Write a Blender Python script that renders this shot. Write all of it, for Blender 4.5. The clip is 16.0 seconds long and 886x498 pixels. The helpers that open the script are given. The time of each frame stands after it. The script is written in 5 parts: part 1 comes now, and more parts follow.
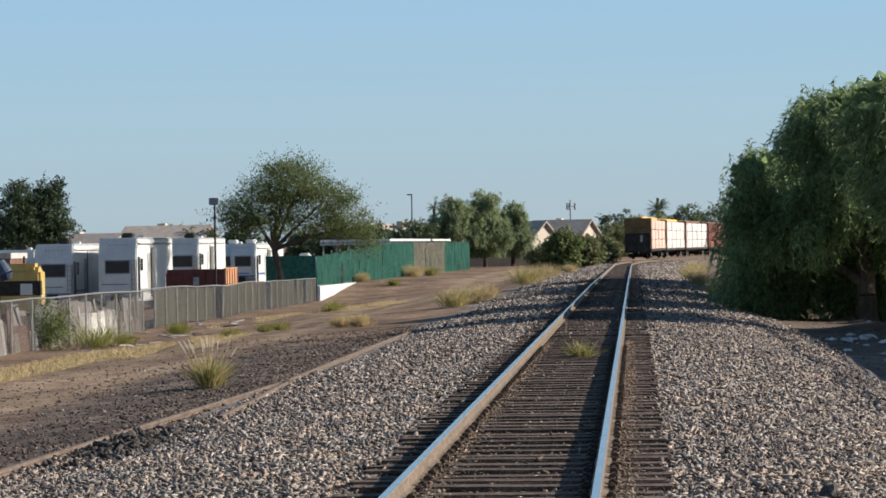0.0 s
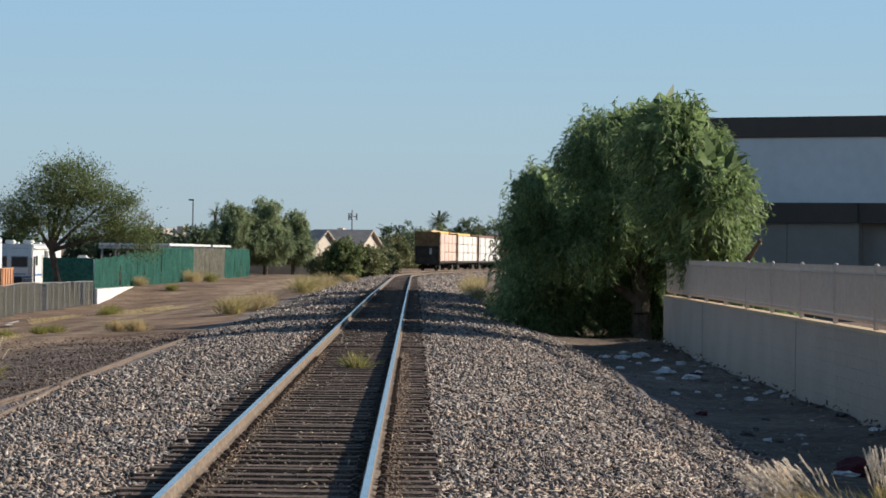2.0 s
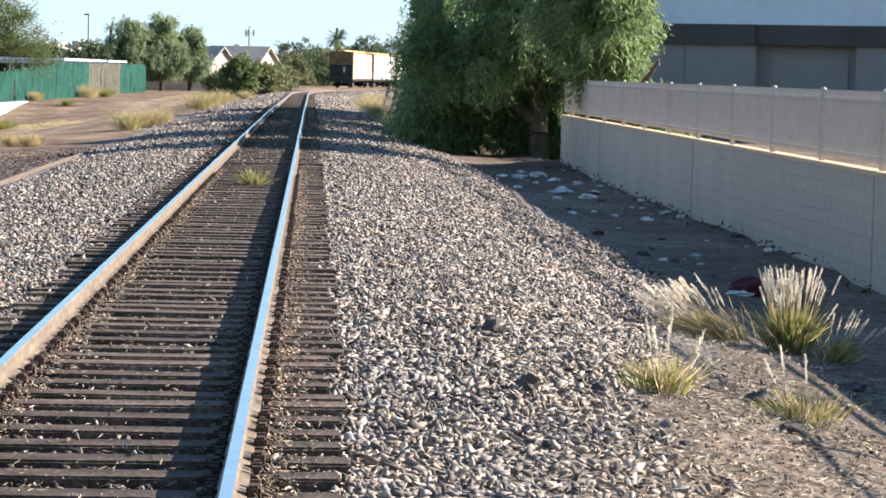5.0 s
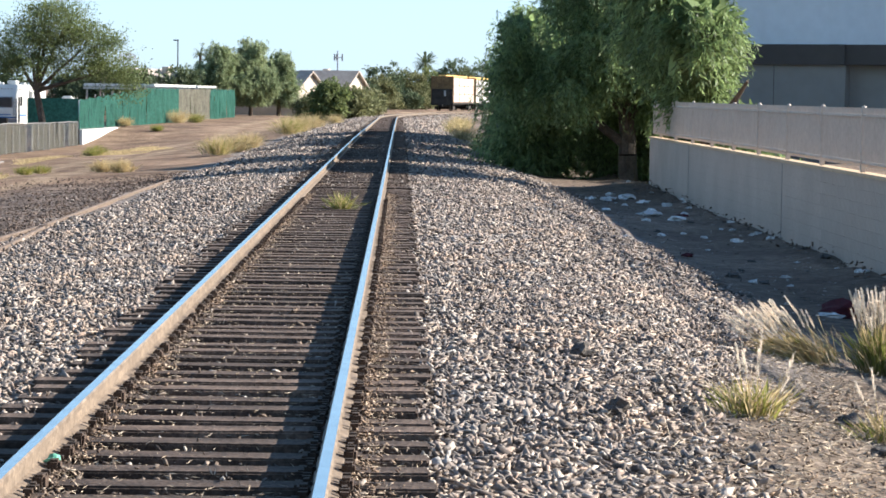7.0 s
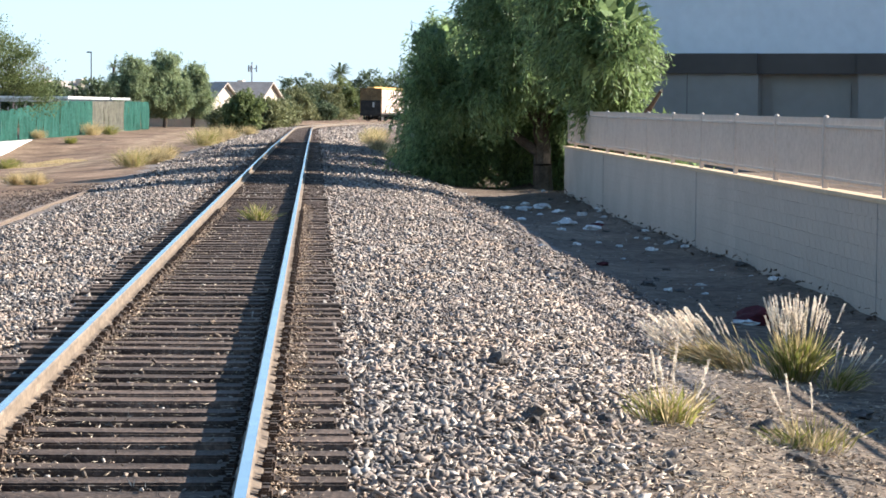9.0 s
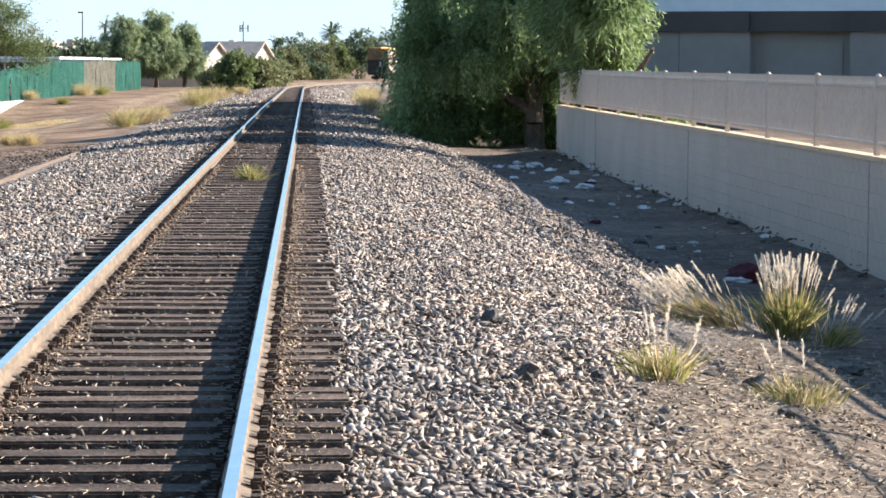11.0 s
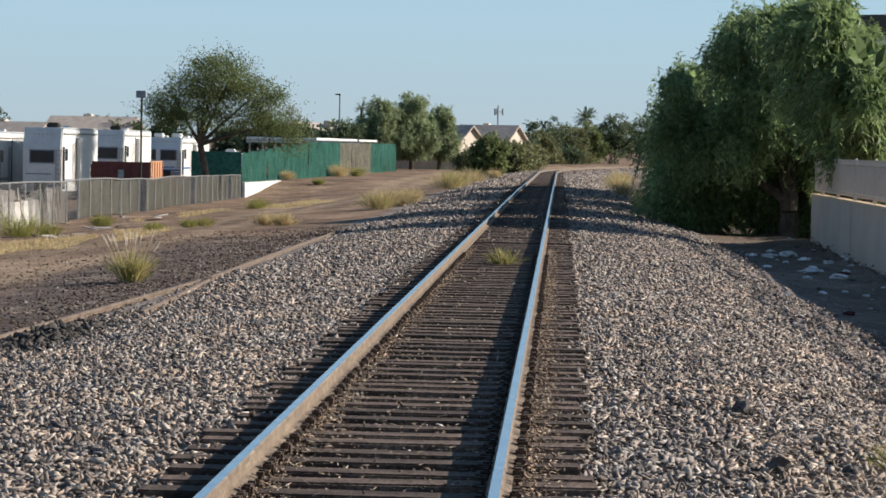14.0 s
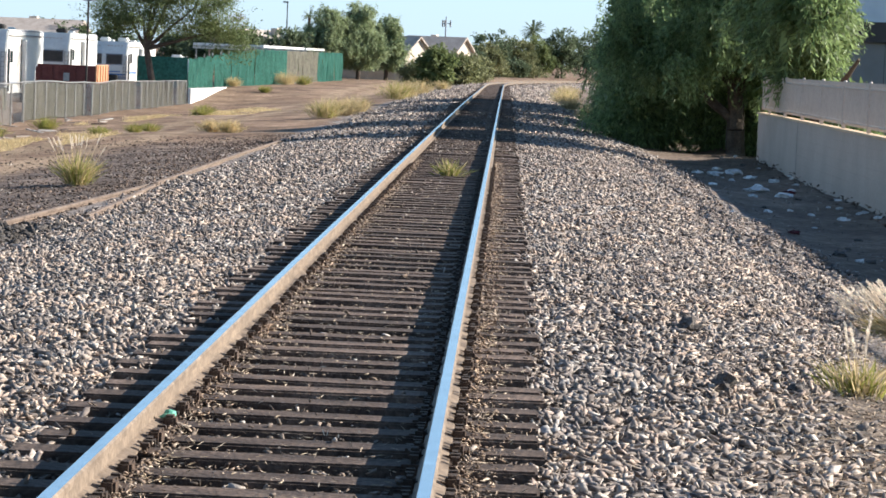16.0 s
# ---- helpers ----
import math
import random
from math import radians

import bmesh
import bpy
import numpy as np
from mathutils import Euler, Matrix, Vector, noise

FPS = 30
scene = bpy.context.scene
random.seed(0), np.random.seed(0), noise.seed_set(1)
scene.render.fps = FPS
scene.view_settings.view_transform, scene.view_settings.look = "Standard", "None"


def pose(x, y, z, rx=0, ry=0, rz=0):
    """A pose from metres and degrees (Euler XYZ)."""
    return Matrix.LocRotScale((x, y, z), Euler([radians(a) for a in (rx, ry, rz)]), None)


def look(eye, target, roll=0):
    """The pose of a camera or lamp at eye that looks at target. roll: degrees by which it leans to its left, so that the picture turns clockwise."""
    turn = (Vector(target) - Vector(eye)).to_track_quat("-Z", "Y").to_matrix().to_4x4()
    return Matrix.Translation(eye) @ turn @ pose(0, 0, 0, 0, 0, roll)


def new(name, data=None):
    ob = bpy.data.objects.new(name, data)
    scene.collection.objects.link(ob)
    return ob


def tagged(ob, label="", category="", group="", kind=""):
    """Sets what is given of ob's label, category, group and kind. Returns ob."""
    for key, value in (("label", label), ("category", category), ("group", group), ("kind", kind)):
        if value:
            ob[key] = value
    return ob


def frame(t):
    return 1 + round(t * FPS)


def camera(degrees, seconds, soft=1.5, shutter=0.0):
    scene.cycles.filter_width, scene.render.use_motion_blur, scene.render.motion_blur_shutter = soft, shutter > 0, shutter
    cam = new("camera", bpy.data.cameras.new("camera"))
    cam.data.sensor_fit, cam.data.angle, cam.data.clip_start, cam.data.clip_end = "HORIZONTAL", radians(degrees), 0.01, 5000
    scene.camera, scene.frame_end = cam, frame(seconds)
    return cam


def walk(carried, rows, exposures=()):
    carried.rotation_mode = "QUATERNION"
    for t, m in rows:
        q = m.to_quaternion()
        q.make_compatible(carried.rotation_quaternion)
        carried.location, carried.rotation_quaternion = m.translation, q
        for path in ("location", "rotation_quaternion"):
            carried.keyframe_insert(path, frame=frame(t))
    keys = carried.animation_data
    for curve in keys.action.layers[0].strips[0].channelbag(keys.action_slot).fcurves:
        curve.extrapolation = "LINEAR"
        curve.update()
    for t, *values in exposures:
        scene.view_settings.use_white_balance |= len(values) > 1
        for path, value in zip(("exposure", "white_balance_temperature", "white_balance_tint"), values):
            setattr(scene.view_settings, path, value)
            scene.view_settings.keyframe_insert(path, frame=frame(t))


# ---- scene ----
cam = camera(20.0, 16.0, 1.7)
PATH = [
    (0, (1.056, 0.023, 1.966), (0.904, 2.017, 1.962), -1.0),
    (0.5, (1.074, 0.048, 1.977), (0.975, 2.045, 1.938), -0.1),
    (1, (1.089, 0.051, 1.986), (1.038, 2.05, 1.961), 0.5),
    (1.5, (1.092, 0.028, 1.99), (1.082, 2.028, 1.993), 0.8),
    (2, (1.108, 0.005, 1.984), (1.13, 2.005, 1.987), 0.7),
    (2.5, (1.099, -0.005, 1.981), (1.136, 1.995, 1.946), 0.8),
    (3, (1.077, -0.007, 1.979), (1.123, 1.991, 1.892), 1.0),
    (3.5, (1.075, -0.008, 1.982), (1.165, 1.986, 1.858), 1.2),
    (3.7, (1.079, -0.007, 1.982), (1.192, 1.986, 1.853), 1.3),
    (5.8, (1.089, 0.065, 1.97), (1.174, 2.058, 1.829), 1.2),
    (6, (1.094, 0.072, 1.973), (1.167, 2.066, 1.833), 1.1),
    (6.5, (1.094, 0.079, 1.977), (1.142, 2.074, 1.841), 1.0),
    (7, (1.098, 0.057, 1.982), (1.133, 2.052, 1.859), 0.8),
    (7.5, (1.098, 0.03, 1.983), (1.138, 2.026, 1.865), 0.7),
    (8, (1.088, 0.009, 1.984), (1.155, 2.004, 1.867), 0.7),
    (8.5, (1.089, 0.006, 1.986), (1.177, 2.0, 1.87), 0.6),
    (9, (1.089, -0.004, 1.981), (1.191, 1.991, 1.867), 0.5),
    (9.5, (1.085, -0.02, 1.979), (1.193, 1.974, 1.855), 0.4),
    (10, (1.095, -0.043, 1.984), (1.203, 1.949, 1.843), 0.2),
    (10.2, (1.092, -0.054, 1.982), (1.2, 1.938, 1.837), 0.3),
    (12.3, (1.068, -0.154, 1.991), (1.177, 1.838, 1.844), 0.1),
    (12.5, (1.069, -0.162, 1.997), (1.177, 1.831, 1.862), -0.0),
    (13, (1.065, -0.171, 2.022), (1.146, 1.827, 1.959), 0.2),
    (13.5, (1.052, -0.161, 2.012), (1.044, 1.839, 1.979), 0.8),
    (14, (1.066, -0.135, 2.009), (0.974, 1.861, 1.927), 1.1),
    (14.5, (1.1, -0.098, 1.991), (0.926, 1.889, 1.854), 1.1),
    (15, (1.096, -0.075, 2.005), (0.832, 1.9, 1.829), 0.8),
    (15.5, (1.082, -0.071, 1.999), (0.928, 1.916, 1.828), 1.5),
    (16, (1.023, -0.081, 1.997), (0.978, 1.913, 1.846), 2.4),
]
EXPOSURES = [(0, 0.66, 6500, 10), (0.5, 0.64, 6500, 10), (1.0, 0.62, 6500, 10), (1.5, 0.6, 6500, 10), (2.0, 0.6, 6500, 10), (2.5, 0.74, 6500, 10),
             (2.8, 1.05, 6410, 10), (3.1, 1.3, 6340, 10), (3.5, 1.42, 6320, 10), (6.0, 1.72, 6320, 10), (7.0, 1.55, 6320, 10), (10.2, 1.74, 6320, 10),
             (12.5, 1.7, 6320, 10), (12.8, 1.64, 6320, 10), (13.0, 1.3, 6320, 10), (13.3, 0.86, 6470, 10), (13.5, 0.68, 6500, 10), (13.9, 0.72, 6500, 10),
             (14.1, 0.85, 6470, 10), (14.3, 1.0, 6420, 10), (14.6, 1.25, 6350, 10), (15.0, 1.35, 6320, 10), (16.0, 1.45, 6320, 10)]
walk(cam, [(t, look(eye, target, roll)) for t, eye, target, roll in PATH], EXPOSURES)

# ---- daylight: low sun ahead on the east side of the track ----
SUN_AZ, SUN_EL = 79.0, 26.5
world = bpy.data.worlds.new("world")
scene.world = world
world.use_nodes = True
sky = world.node_tree.nodes.new("ShaderNodeTexSky")
sky.sky_type, sky.sun_disc = "NISHITA", False
sky.sun_elevation, sky.sun_rotation = radians(SUN_EL), radians(SUN_AZ)
sky.altitude, sky.air_density, sky.dust_density, sky.ozone_density = 300, 1.0, 0.6, 1.5
backdrop = world.node_tree.nodes["Background"]
backdrop.inputs["Strength"].default_value = 0.076
place = world.node_tree.nodes.new("ShaderNodeTexCoord")
height = world.node_tree.nodes.new("ShaderNodeSeparateXYZ")
clear = world.node_tree.nodes.new("ShaderNodeValToRGB")
for k, (p, c) in enumerate(((0.0, (0.52, 0.665, 0.76)), (0.05, (0.485, 0.71, 0.87)), (0.12, (0.40, 0.70, 0.99)), (0.22, (0.28, 0.49, 0.74)), (0.45, (0.13, 0.26, 0.47)), (1.0, (0.065, 0.15, 0.33)))):
    if k > 1:
        clear.color_ramp.elements.new(p)
    clear.color_ramp.elements[k].position, clear.color_ramp.elements[k].color = p, (*c, 1)
mixed = world.node_tree.nodes.new("ShaderNodeMix")
mixed.data_type = "RGBA"
mixed.inputs["Factor"].default_value = 0.92
wl = world.node_tree.links
wl.new(place.outputs["Generated"], height.inputs["Vector"])
wl.new(height.outputs["Z"], clear.inputs["Fac"])
wl.new(sky.outputs["Color"], mixed.inputs["A"])
bright = world.node_tree.nodes.new("ShaderNodeVectorMath")
bright.operation = "SCALE"
bright.inputs["Scale"].default_value = 6.6
wl.new(clear.outputs["Color"], bright.inputs[0])
wl.new(bright.outputs["Vector"], mixed.inputs["B"])
wl.new(mixed.outputs["Result"], backdrop.inputs["Color"])
sun = new("sun", bpy.data.lights.new("sun", "SUN"))
sun.data.energy, sun.data.angle, sun.data.color = 5.0, radians(0.55), (1.0, 0.915, 0.81)
toward = Vector((math.sin(radians(SUN_AZ)) * math.cos(radians(SUN_EL)), math.cos(radians(SUN_AZ)) * math.cos(radians(SUN_EL)), math.sin(radians(SUN_EL))))
sun.matrix_world = look(toward * 50, (0, 0, 0))

rng = np.random.default_rng(7)


# ---- materials ----
def material(name, base, other, scale=8.0, rough=0.8, metal=0.0, bump=0.3, stain=0.35, coords="Object", spread=0.0, island=0.0, through_light=0.0, fine=6.0):
    """Two colours mixed by noise at two scales, with fine relief. spread / island: brightness change per object / per loose piece."""
    m = bpy.data.materials.new(name)
    m.use_nodes = True
    n, l = m.node_tree.nodes, m.node_tree.links
    b = n["Principled BSDF"]
    b.inputs["Roughness"].default_value, b.inputs["Metallic"].default_value = rough, metal
    b.inputs["Specular IOR Level"].default_value = 0.3
    tc = n.new("ShaderNodeTexCoord")
    big, small = n.new("ShaderNodeTexNoise"), n.new("ShaderNodeTexNoise")
    big.inputs["Scale"].default_value, big.inputs["Detail"].default_value = scale, 5
    small.inputs["Scale"].default_value, small.inputs["Detail"].default_value = scale * fine, 3
    for node in (big, small):
        l.new(tc.outputs[coords], node.inputs["Vector"])
    ramp = n.new("ShaderNodeValToRGB")
    ramp.color_ramp.elements[0].position, ramp.color_ramp.elements[1].position = 0.35, 0.68
    ramp.color_ramp.elements[0].color, ramp.color_ramp.elements[1].color = (*base, 1), (*other, 1)
    l.new(big.outputs["Fac"], ramp.inputs["Fac"])
    vary = n.new("ShaderNodeMapRange")
    vary.inputs["From Min"].default_value, vary.inputs["From Max"].default_value = 0.3, 0.7
    vary.inputs["To Min"].default_value, vary.inputs["To Max"].default_value = 1 - stain, 1 + stain * 0.6
    l.new(small.outputs["Fac"], vary.inputs["Value"])
    level = vary.outputs["Result"]
    for amount, node, socket in ((spread, "ShaderNodeObjectInfo", "Random"), (island, "ShaderNodeNewGeometry", "Random Per Island")):
        if amount:
            info, step, times = n.new(node), n.new("ShaderNodeMapRange"), n.new("ShaderNodeMath")
            step.inputs["To Min"].default_value, step.inputs["To Max"].default_value = 1 - amount, 1 + amount
            times.operation = "MULTIPLY"
            l.new(info.outputs[socket], step.inputs["Value"])
            l.new(step.outputs["Result"], times.inputs[0])
            l.new(level, times.inputs[1])
            level = times.outputs[0]
    mix = n.new("ShaderNodeVectorMath")
    mix.operation = "SCALE"
    l.new(ramp.outputs["Color"], mix.inputs[0])
    l.new(level, mix.inputs["Scale"])
    l.new(mix.outputs["Vector"], b.inputs["Base Color"])
    if bump:
        relief = n.new("ShaderNodeBump")
        relief.inputs["Strength"].default_value, relief.inputs["Distance"].default_value = bump, 0.02
        l.new(small.outputs["Fac"], relief.inputs["Height"])
        l.new(relief.outputs["Normal"], b.inputs["Normal"])
    if through_light:
        clear, add = n.new("ShaderNodeBsdfTranslucent"), n.new("ShaderNodeMixShader")
        add.inputs["Fac"].default_value = through_light
        l.new(mix.outputs["Vector"], clear.inputs["Color"])
        l.new(b.outputs["BSDF"], add.inputs[1])
        l.new(clear.outputs["BSDF"], add.inputs[2])
        l.new(add.outputs["Shader"], n["Material Output"].inputs["Surface"])
    return m


def stone_material(name, stops, stain=0.3):
    """Broken rock: every stone takes its own tint from the stops, with blotches over it."""
    m = material(name, (0.80, 0.83, 0.86), (1.12, 1.03, 0.93), 0.9, 0.9, bump=0.4, stain=stain, fine=45)
    n, l = m.node_tree.nodes, m.node_tree.links
    b = n["Principled BSDF"]
    shade = b.inputs["Base Color"].links[0].from_socket
    info, tint, mix = n.new("ShaderNodeNewGeometry"), n.new("ShaderNodeValToRGB"), n.new("ShaderNodeVectorMath")
    while len(tint.color_ramp.elements) < len(stops):
        tint.color_ramp.elements.new(0.5)
    for e, (pos, c) in zip(tint.color_ramp.elements, stops):
        e.position, e.color = pos, (*c, 1)
    mix.operation = "MULTIPLY"
    l.new(info.outputs["Random Per Island"], tint.inputs["Fac"])
    l.new(tint.outputs["Color"], mix.inputs[0])
    l.new(shade, mix.inputs[1])
    l.new(mix.outputs["Vector"], b.inputs["Base Color"])
    return m


STONE = stone_material("ballast_stone", ((0.0, (0.085, 0.074, 0.07)), (0.22, (0.17, 0.148, 0.135)), (0.45, (0.255, 0.22, 0.195)), (0.62, (0.34, 0.27, 0.23)), (0.8, (0.37, 0.325, 0.285)), (1.0, (0.50, 0.45, 0.40))))
CRIBSTONE = stone_material("grimy_crib_stone", ((0.0, (0.055, 0.043, 0.036)), (0.5, (0.14, 0.11, 0.088)), (0.85, (0.23, 0.185, 0.15)), (0.93, (0.38, 0.335, 0.29)), (1.0, (0.55, 0.51, 0.46))))
DIRTSTONE = stone_material("dirt_stone", ((0.0, (0.035, 0.028, 0.026)), (0.45, (0.095, 0.07, 0.058)), (0.8, (0.17, 0.125, 0.10)), (0.93, (0.26, 0.215, 0.185)), (1.0, (0.42, 0.38, 0.34))))
FINES = stone_material("brown_gravel_fines", ((0.0, (0.10, 0.072, 0.055)), (0.5, (0.25, 0.185, 0.135)), (0.85, (0.38, 0.29, 0.215)), (1.0, (0.52, 0.44, 0.35))))
TIE = material("creosoted_timber", (0.048, 0.033, 0.026), (0.14, 0.099, 0.075), 3, 0.9, bump=0.8, stain=0.5, spread=0.4, fine=9)
RUST = material("rusted_rail_steel", (0.15, 0.115, 0.085), (0.24, 0.185, 0.135), 5, 0.75, metal=0.1, bump=0.2)
SHINE = material("polished_rail_head", (0.55, 0.56, 0.58), (0.68, 0.69, 0.70), 4, 0.22, metal=1.0, bump=0.0, stain=0.08)
DARKIRON = material("rusty_plate_iron", (0.035, 0.026, 0.02), (0.08, 0.052, 0.036), 12, 0.8, bump=0.5)
OLDRAIL = material("weathered_old_rail", (0.12, 0.088, 0.068), (0.20, 0.152, 0.118), 5, 0.85, bump=0.3)
BLOCK = material("tan_masonry", (0.43, 0.345, 0.28), (0.50, 0.405, 0.33), 0.7, 0.9, bump=0.35, stain=0.10, spread=0.03, fine=30)
CAP = material("pale_cap_stone", (0.52, 0.38, 0.245), (0.62, 0.46, 0.30), 3, 0.85, bump=0.3, stain=0.2)
FENCE = material("taupe_painted_steel", (0.46, 0.39, 0.33), (0.50, 0.43, 0.365), 2, 0.6, bump=0.1, stain=0.1)
GALV = material("galvanised_steel", (0.24, 0.24, 0.235), (0.34, 0.335, 0.32), 6, 0.5, metal=0.6, bump=0.1)
GREENCLOTH = material("green_shade_cloth", (0.035, 0.145, 0.11), (0.06, 0.21, 0.165), 0.8, 0.8, bump=0.3, stain=0.35, fine=8, through_light=0.3)
FADEDCLOTH = material("faded_shade_cloth", (0.20, 0.195, 0.155), (0.29, 0.275, 0.22), 0.8, 0.85, bump=0.3, stain=0.3, through_light=0.3)
WHITE = material("white_gelcoat", (0.58, 0.58, 0.56), (0.67, 0.67, 0.64), 1.2, 0.4, bump=0.05, stain=0.08)
GREYWHITE = material("weathered_white_panel", (0.36, 0.34, 0.31), (0.50, 0.48, 0.44), 1.5, 0.7, bump=0.1, stain=0.2, spread=0.25)
DARKGLASS = material("tinted_glass", (0.02, 0.022, 0.025), (0.035, 0.035, 0.04), 2, 0.12, bump=0.0, stain=0.1)
BLACK = material("black_rubber", (0.02, 0.02, 0.02), (0.04, 0.038, 0.035), 6, 0.85)
STRIPE = material("grey_graphic_stripe", (0.20, 0.22, 0.26), (0.28, 0.30, 0.34), 3, 0.5, bump=0)
BLUEDARK = material("dark_blue_enamel", (0.03, 0.05, 0.09), (0.05, 0.075, 0.12), 3, 0.5, bump=0)
BLUE = material("blue_graphic_stripe", (0.05, 0.13, 0.32), (0.08, 0.18, 0.40), 3, 0.5, bump=0)
YELLOW = material("yellow_machine_paint", (0.46, 0.33, 0.10), (0.54, 0.39, 0.14), 2, 0.5, bump=0.05, stain=0.15)
REDSTEEL = material("faded_red_steel", (0.15, 0.042, 0.036), (0.22, 0.07, 0.055), 2, 0.75, bump=0.2, stain=0.35)
ORANGE = material("orange_steel", (0.42, 0.21, 0.11), (0.52, 0.28, 0.16), 2, 0.7, bump=0.2, stain=0.25)
ROOFRED = material("red_brown_roof_sheet", (0.27, 0.12, 0.085), (0.36, 0.17, 0.125), 2, 0.7, bump=0.15)
BROWNSTEEL = material("brown_steel", (0.14, 0.075, 0.055), (0.20, 0.11, 0.08), 2, 0.7, bump=0.2)
CORRUGATED = material("cream_corrugated_steel", (0.72, 0.67, 0.58), (0.80, 0.75, 0.66), 1.5, 0.55, bump=0.1, stain=0.12)
STUCCO = material("pale_stucco", (0.46, 0.40, 0.33), (0.54, 0.47, 0.39), 1, 0.9, bump=0.2, stain=0.08)
ROOF = material("grey_brown_roof_tile", (0.33, 0.28, 0.24), (0.42, 0.36, 0.31), 1.5, 0.9, bump=0.4, stain=0.2)
PALEWALL = material("pale_grey_facade", (0.60, 0.63, 0.66), (0.65, 0.675, 0.705), 0.3, 0.85, bump=0.1, stain=0.05)
DARKBAND = material("dark_brown_facade_band", (0.075, 0.062, 0.055), (0.09, 0.075, 0.066), 0.3, 0.85, bump=0.1, stain=0.06)
TAUPEWALL = material("taupe_facade", (0.25, 0.225, 0.205), (0.28, 0.25, 0.225), 0.3, 0.85, bump=0.15, stain=0.06)
PEPPERLEAF = material("pepper_tree_leaf", (0.15, 0.215, 0.085), (0.245, 0.32, 0.135), 0.6, 0.5, bump=0, stain=0.25, island=0.5, through_light=0.52)
MESQUITELEAF = material("mesquite_leaf", (0.11, 0.145, 0.055), (0.18, 0.21, 0.08), 0.5, 0.65, bump=0, stain=0.25, island=0.4, through_light=0.45)
PINELEAF = material("pine_needle", (0.045, 0.07, 0.036), (0.08, 0.11, 0.052), 0.5, 0.7, bump=0, stain=0.3, island=0.4, through_light=0.2)
SILVERLEAF = material("grey_green_leaf", (0.20, 0.25, 0.13), (0.31, 0.36, 0.19), 0.4, 0.6, bump=0, stain=0.25, island=0.45, through_light=0.4)
DARKLEAF = material("dark_leaf", (0.08, 0.11, 0.058), (0.135, 0.17, 0.088), 0.4, 0.7, bump=0, stain=0.3, island=0.4, through_light=0.25)
OLIVELEAF = material("olive_scrub_leaf", (0.14, 0.155, 0.07), (0.22, 0.22, 0.105), 0.4, 0.7, bump=0, stain=0.25, island=0.4, through_light=0.3)
BARK = material("brown_bark", (0.07, 0.052, 0.04), (0.13, 0.10, 0.078), 3, 0.95, bump=0.8)
TWIG = material("bare_twig", (0.20, 0.16, 0.15), (0.28, 0.22, 0.20), 3, 0.95, bump=0.2)
CHAFF = material("bleached_straw", (0.36, 0.285, 0.20), (0.52, 0.43, 0.32), 3, 0.85, bump=0, stain=0.2, island=0.4)
STRAW = material("dry_straw_grass", (0.46, 0.355, 0.18), (0.60, 0.48, 0.28), 3, 0.8, bump=0, stain=0.2, island=0.35, through_light=0.45)
GRASSGREEN = material("green_grass_blade", (0.19, 0.21, 0.05), (0.30, 0.29, 0.08), 3, 0.75, bump=0, stain=0.2, island=0.35, through_light=0.45)
PLUME = material("pale_grass_plume", (0.78, 0.69, 0.57), (0.87, 0.79, 0.68), 3, 0.9, bump=0, stain=0.15, island=0.2, through_light=0.5)
REDCLOTH = material("dark_red_cloth", (0.055, 0.010, 0.014), (0.10, 0.017, 0.02), 6, 0.95, bump=0.4)
LITTER = material("pale_litter", (0.55, 0.54, 0.52), (0.70, 0.69, 0.66), 5, 0.8, bump=0.2, spread=0.3)
GREENRAG = material("turquoise_plastic", (0.10, 0.40, 0.28), (0.22, 0.52, 0.38), 9, 0.6, bump=0.2)
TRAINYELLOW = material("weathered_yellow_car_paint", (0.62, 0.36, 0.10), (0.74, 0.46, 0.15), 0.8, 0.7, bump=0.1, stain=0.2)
# car yellow darkened: the shade on the car ends is put into the colour
TRAINEND = material("shaded_yellow_bulkhead", (0.14, 0.09, 0.045), (0.22, 0.14, 0.065), 0.8, 0.8, bump=0.2, stain=0.3)
WRAPPINK = material("faded_red_printed_wrap", (0.50, 0.34, 0.285), (0.62, 0.51, 0.455), 0.9, 0.6, bump=0.1, stain=0.2)
WRAPWHITE = material("white_lumber_wrap", (0.52, 0.50, 0.48), (0.66, 0.63, 0.60), 0.9, 0.55, bump=0.1, stain=0.15)
UNDERFRAME = material("black_underframe", (0.025, 0.022, 0.02), (0.05, 0.042, 0.035), 2, 0.85)
SILTDARK = material("dark_oily_clod", (0.05, 0.045, 0.042), (0.09, 0.08, 0.072), 6, 0.95, bump=0.8, island=0.3)
CLOD = material("brown_dirt_clod", (0.09, 0.06, 0.045), (0.18, 0.125, 0.09), 6, 0.95, bump=0.6, island=0.3)


# ---- the lie of the land ----
def fall(y):
    """The line drops gently from 110 m out and levels off at 350 m."""
    return -0.0022 * float(np.clip(y - 110, 0, 240))


ACROSS_X = [-400, -60, -24, -16, -11, -8, -6, -4.8, -3.6, -2.6, -1.5, 1.5, 2.6, 3.6, 4.5, 5.2, 6.5, 8.2, 40, 400]
ACROSS_Z = [-1.1, -1.1, -1.1, -1.0, -0.75, -0.55, -0.42, -0.32, -0.18, -0.07, -0.05, -0.06, -0.09, -0.2, -0.36, -0.55, -0.65, -0.7, -0.7, -0.7]


def bend(y):
    """How far the line has swung to the right at y."""
    a = min(max(0.0, y - 215), 400)
    return 740 - math.sqrt(740 * 740 - a * a)


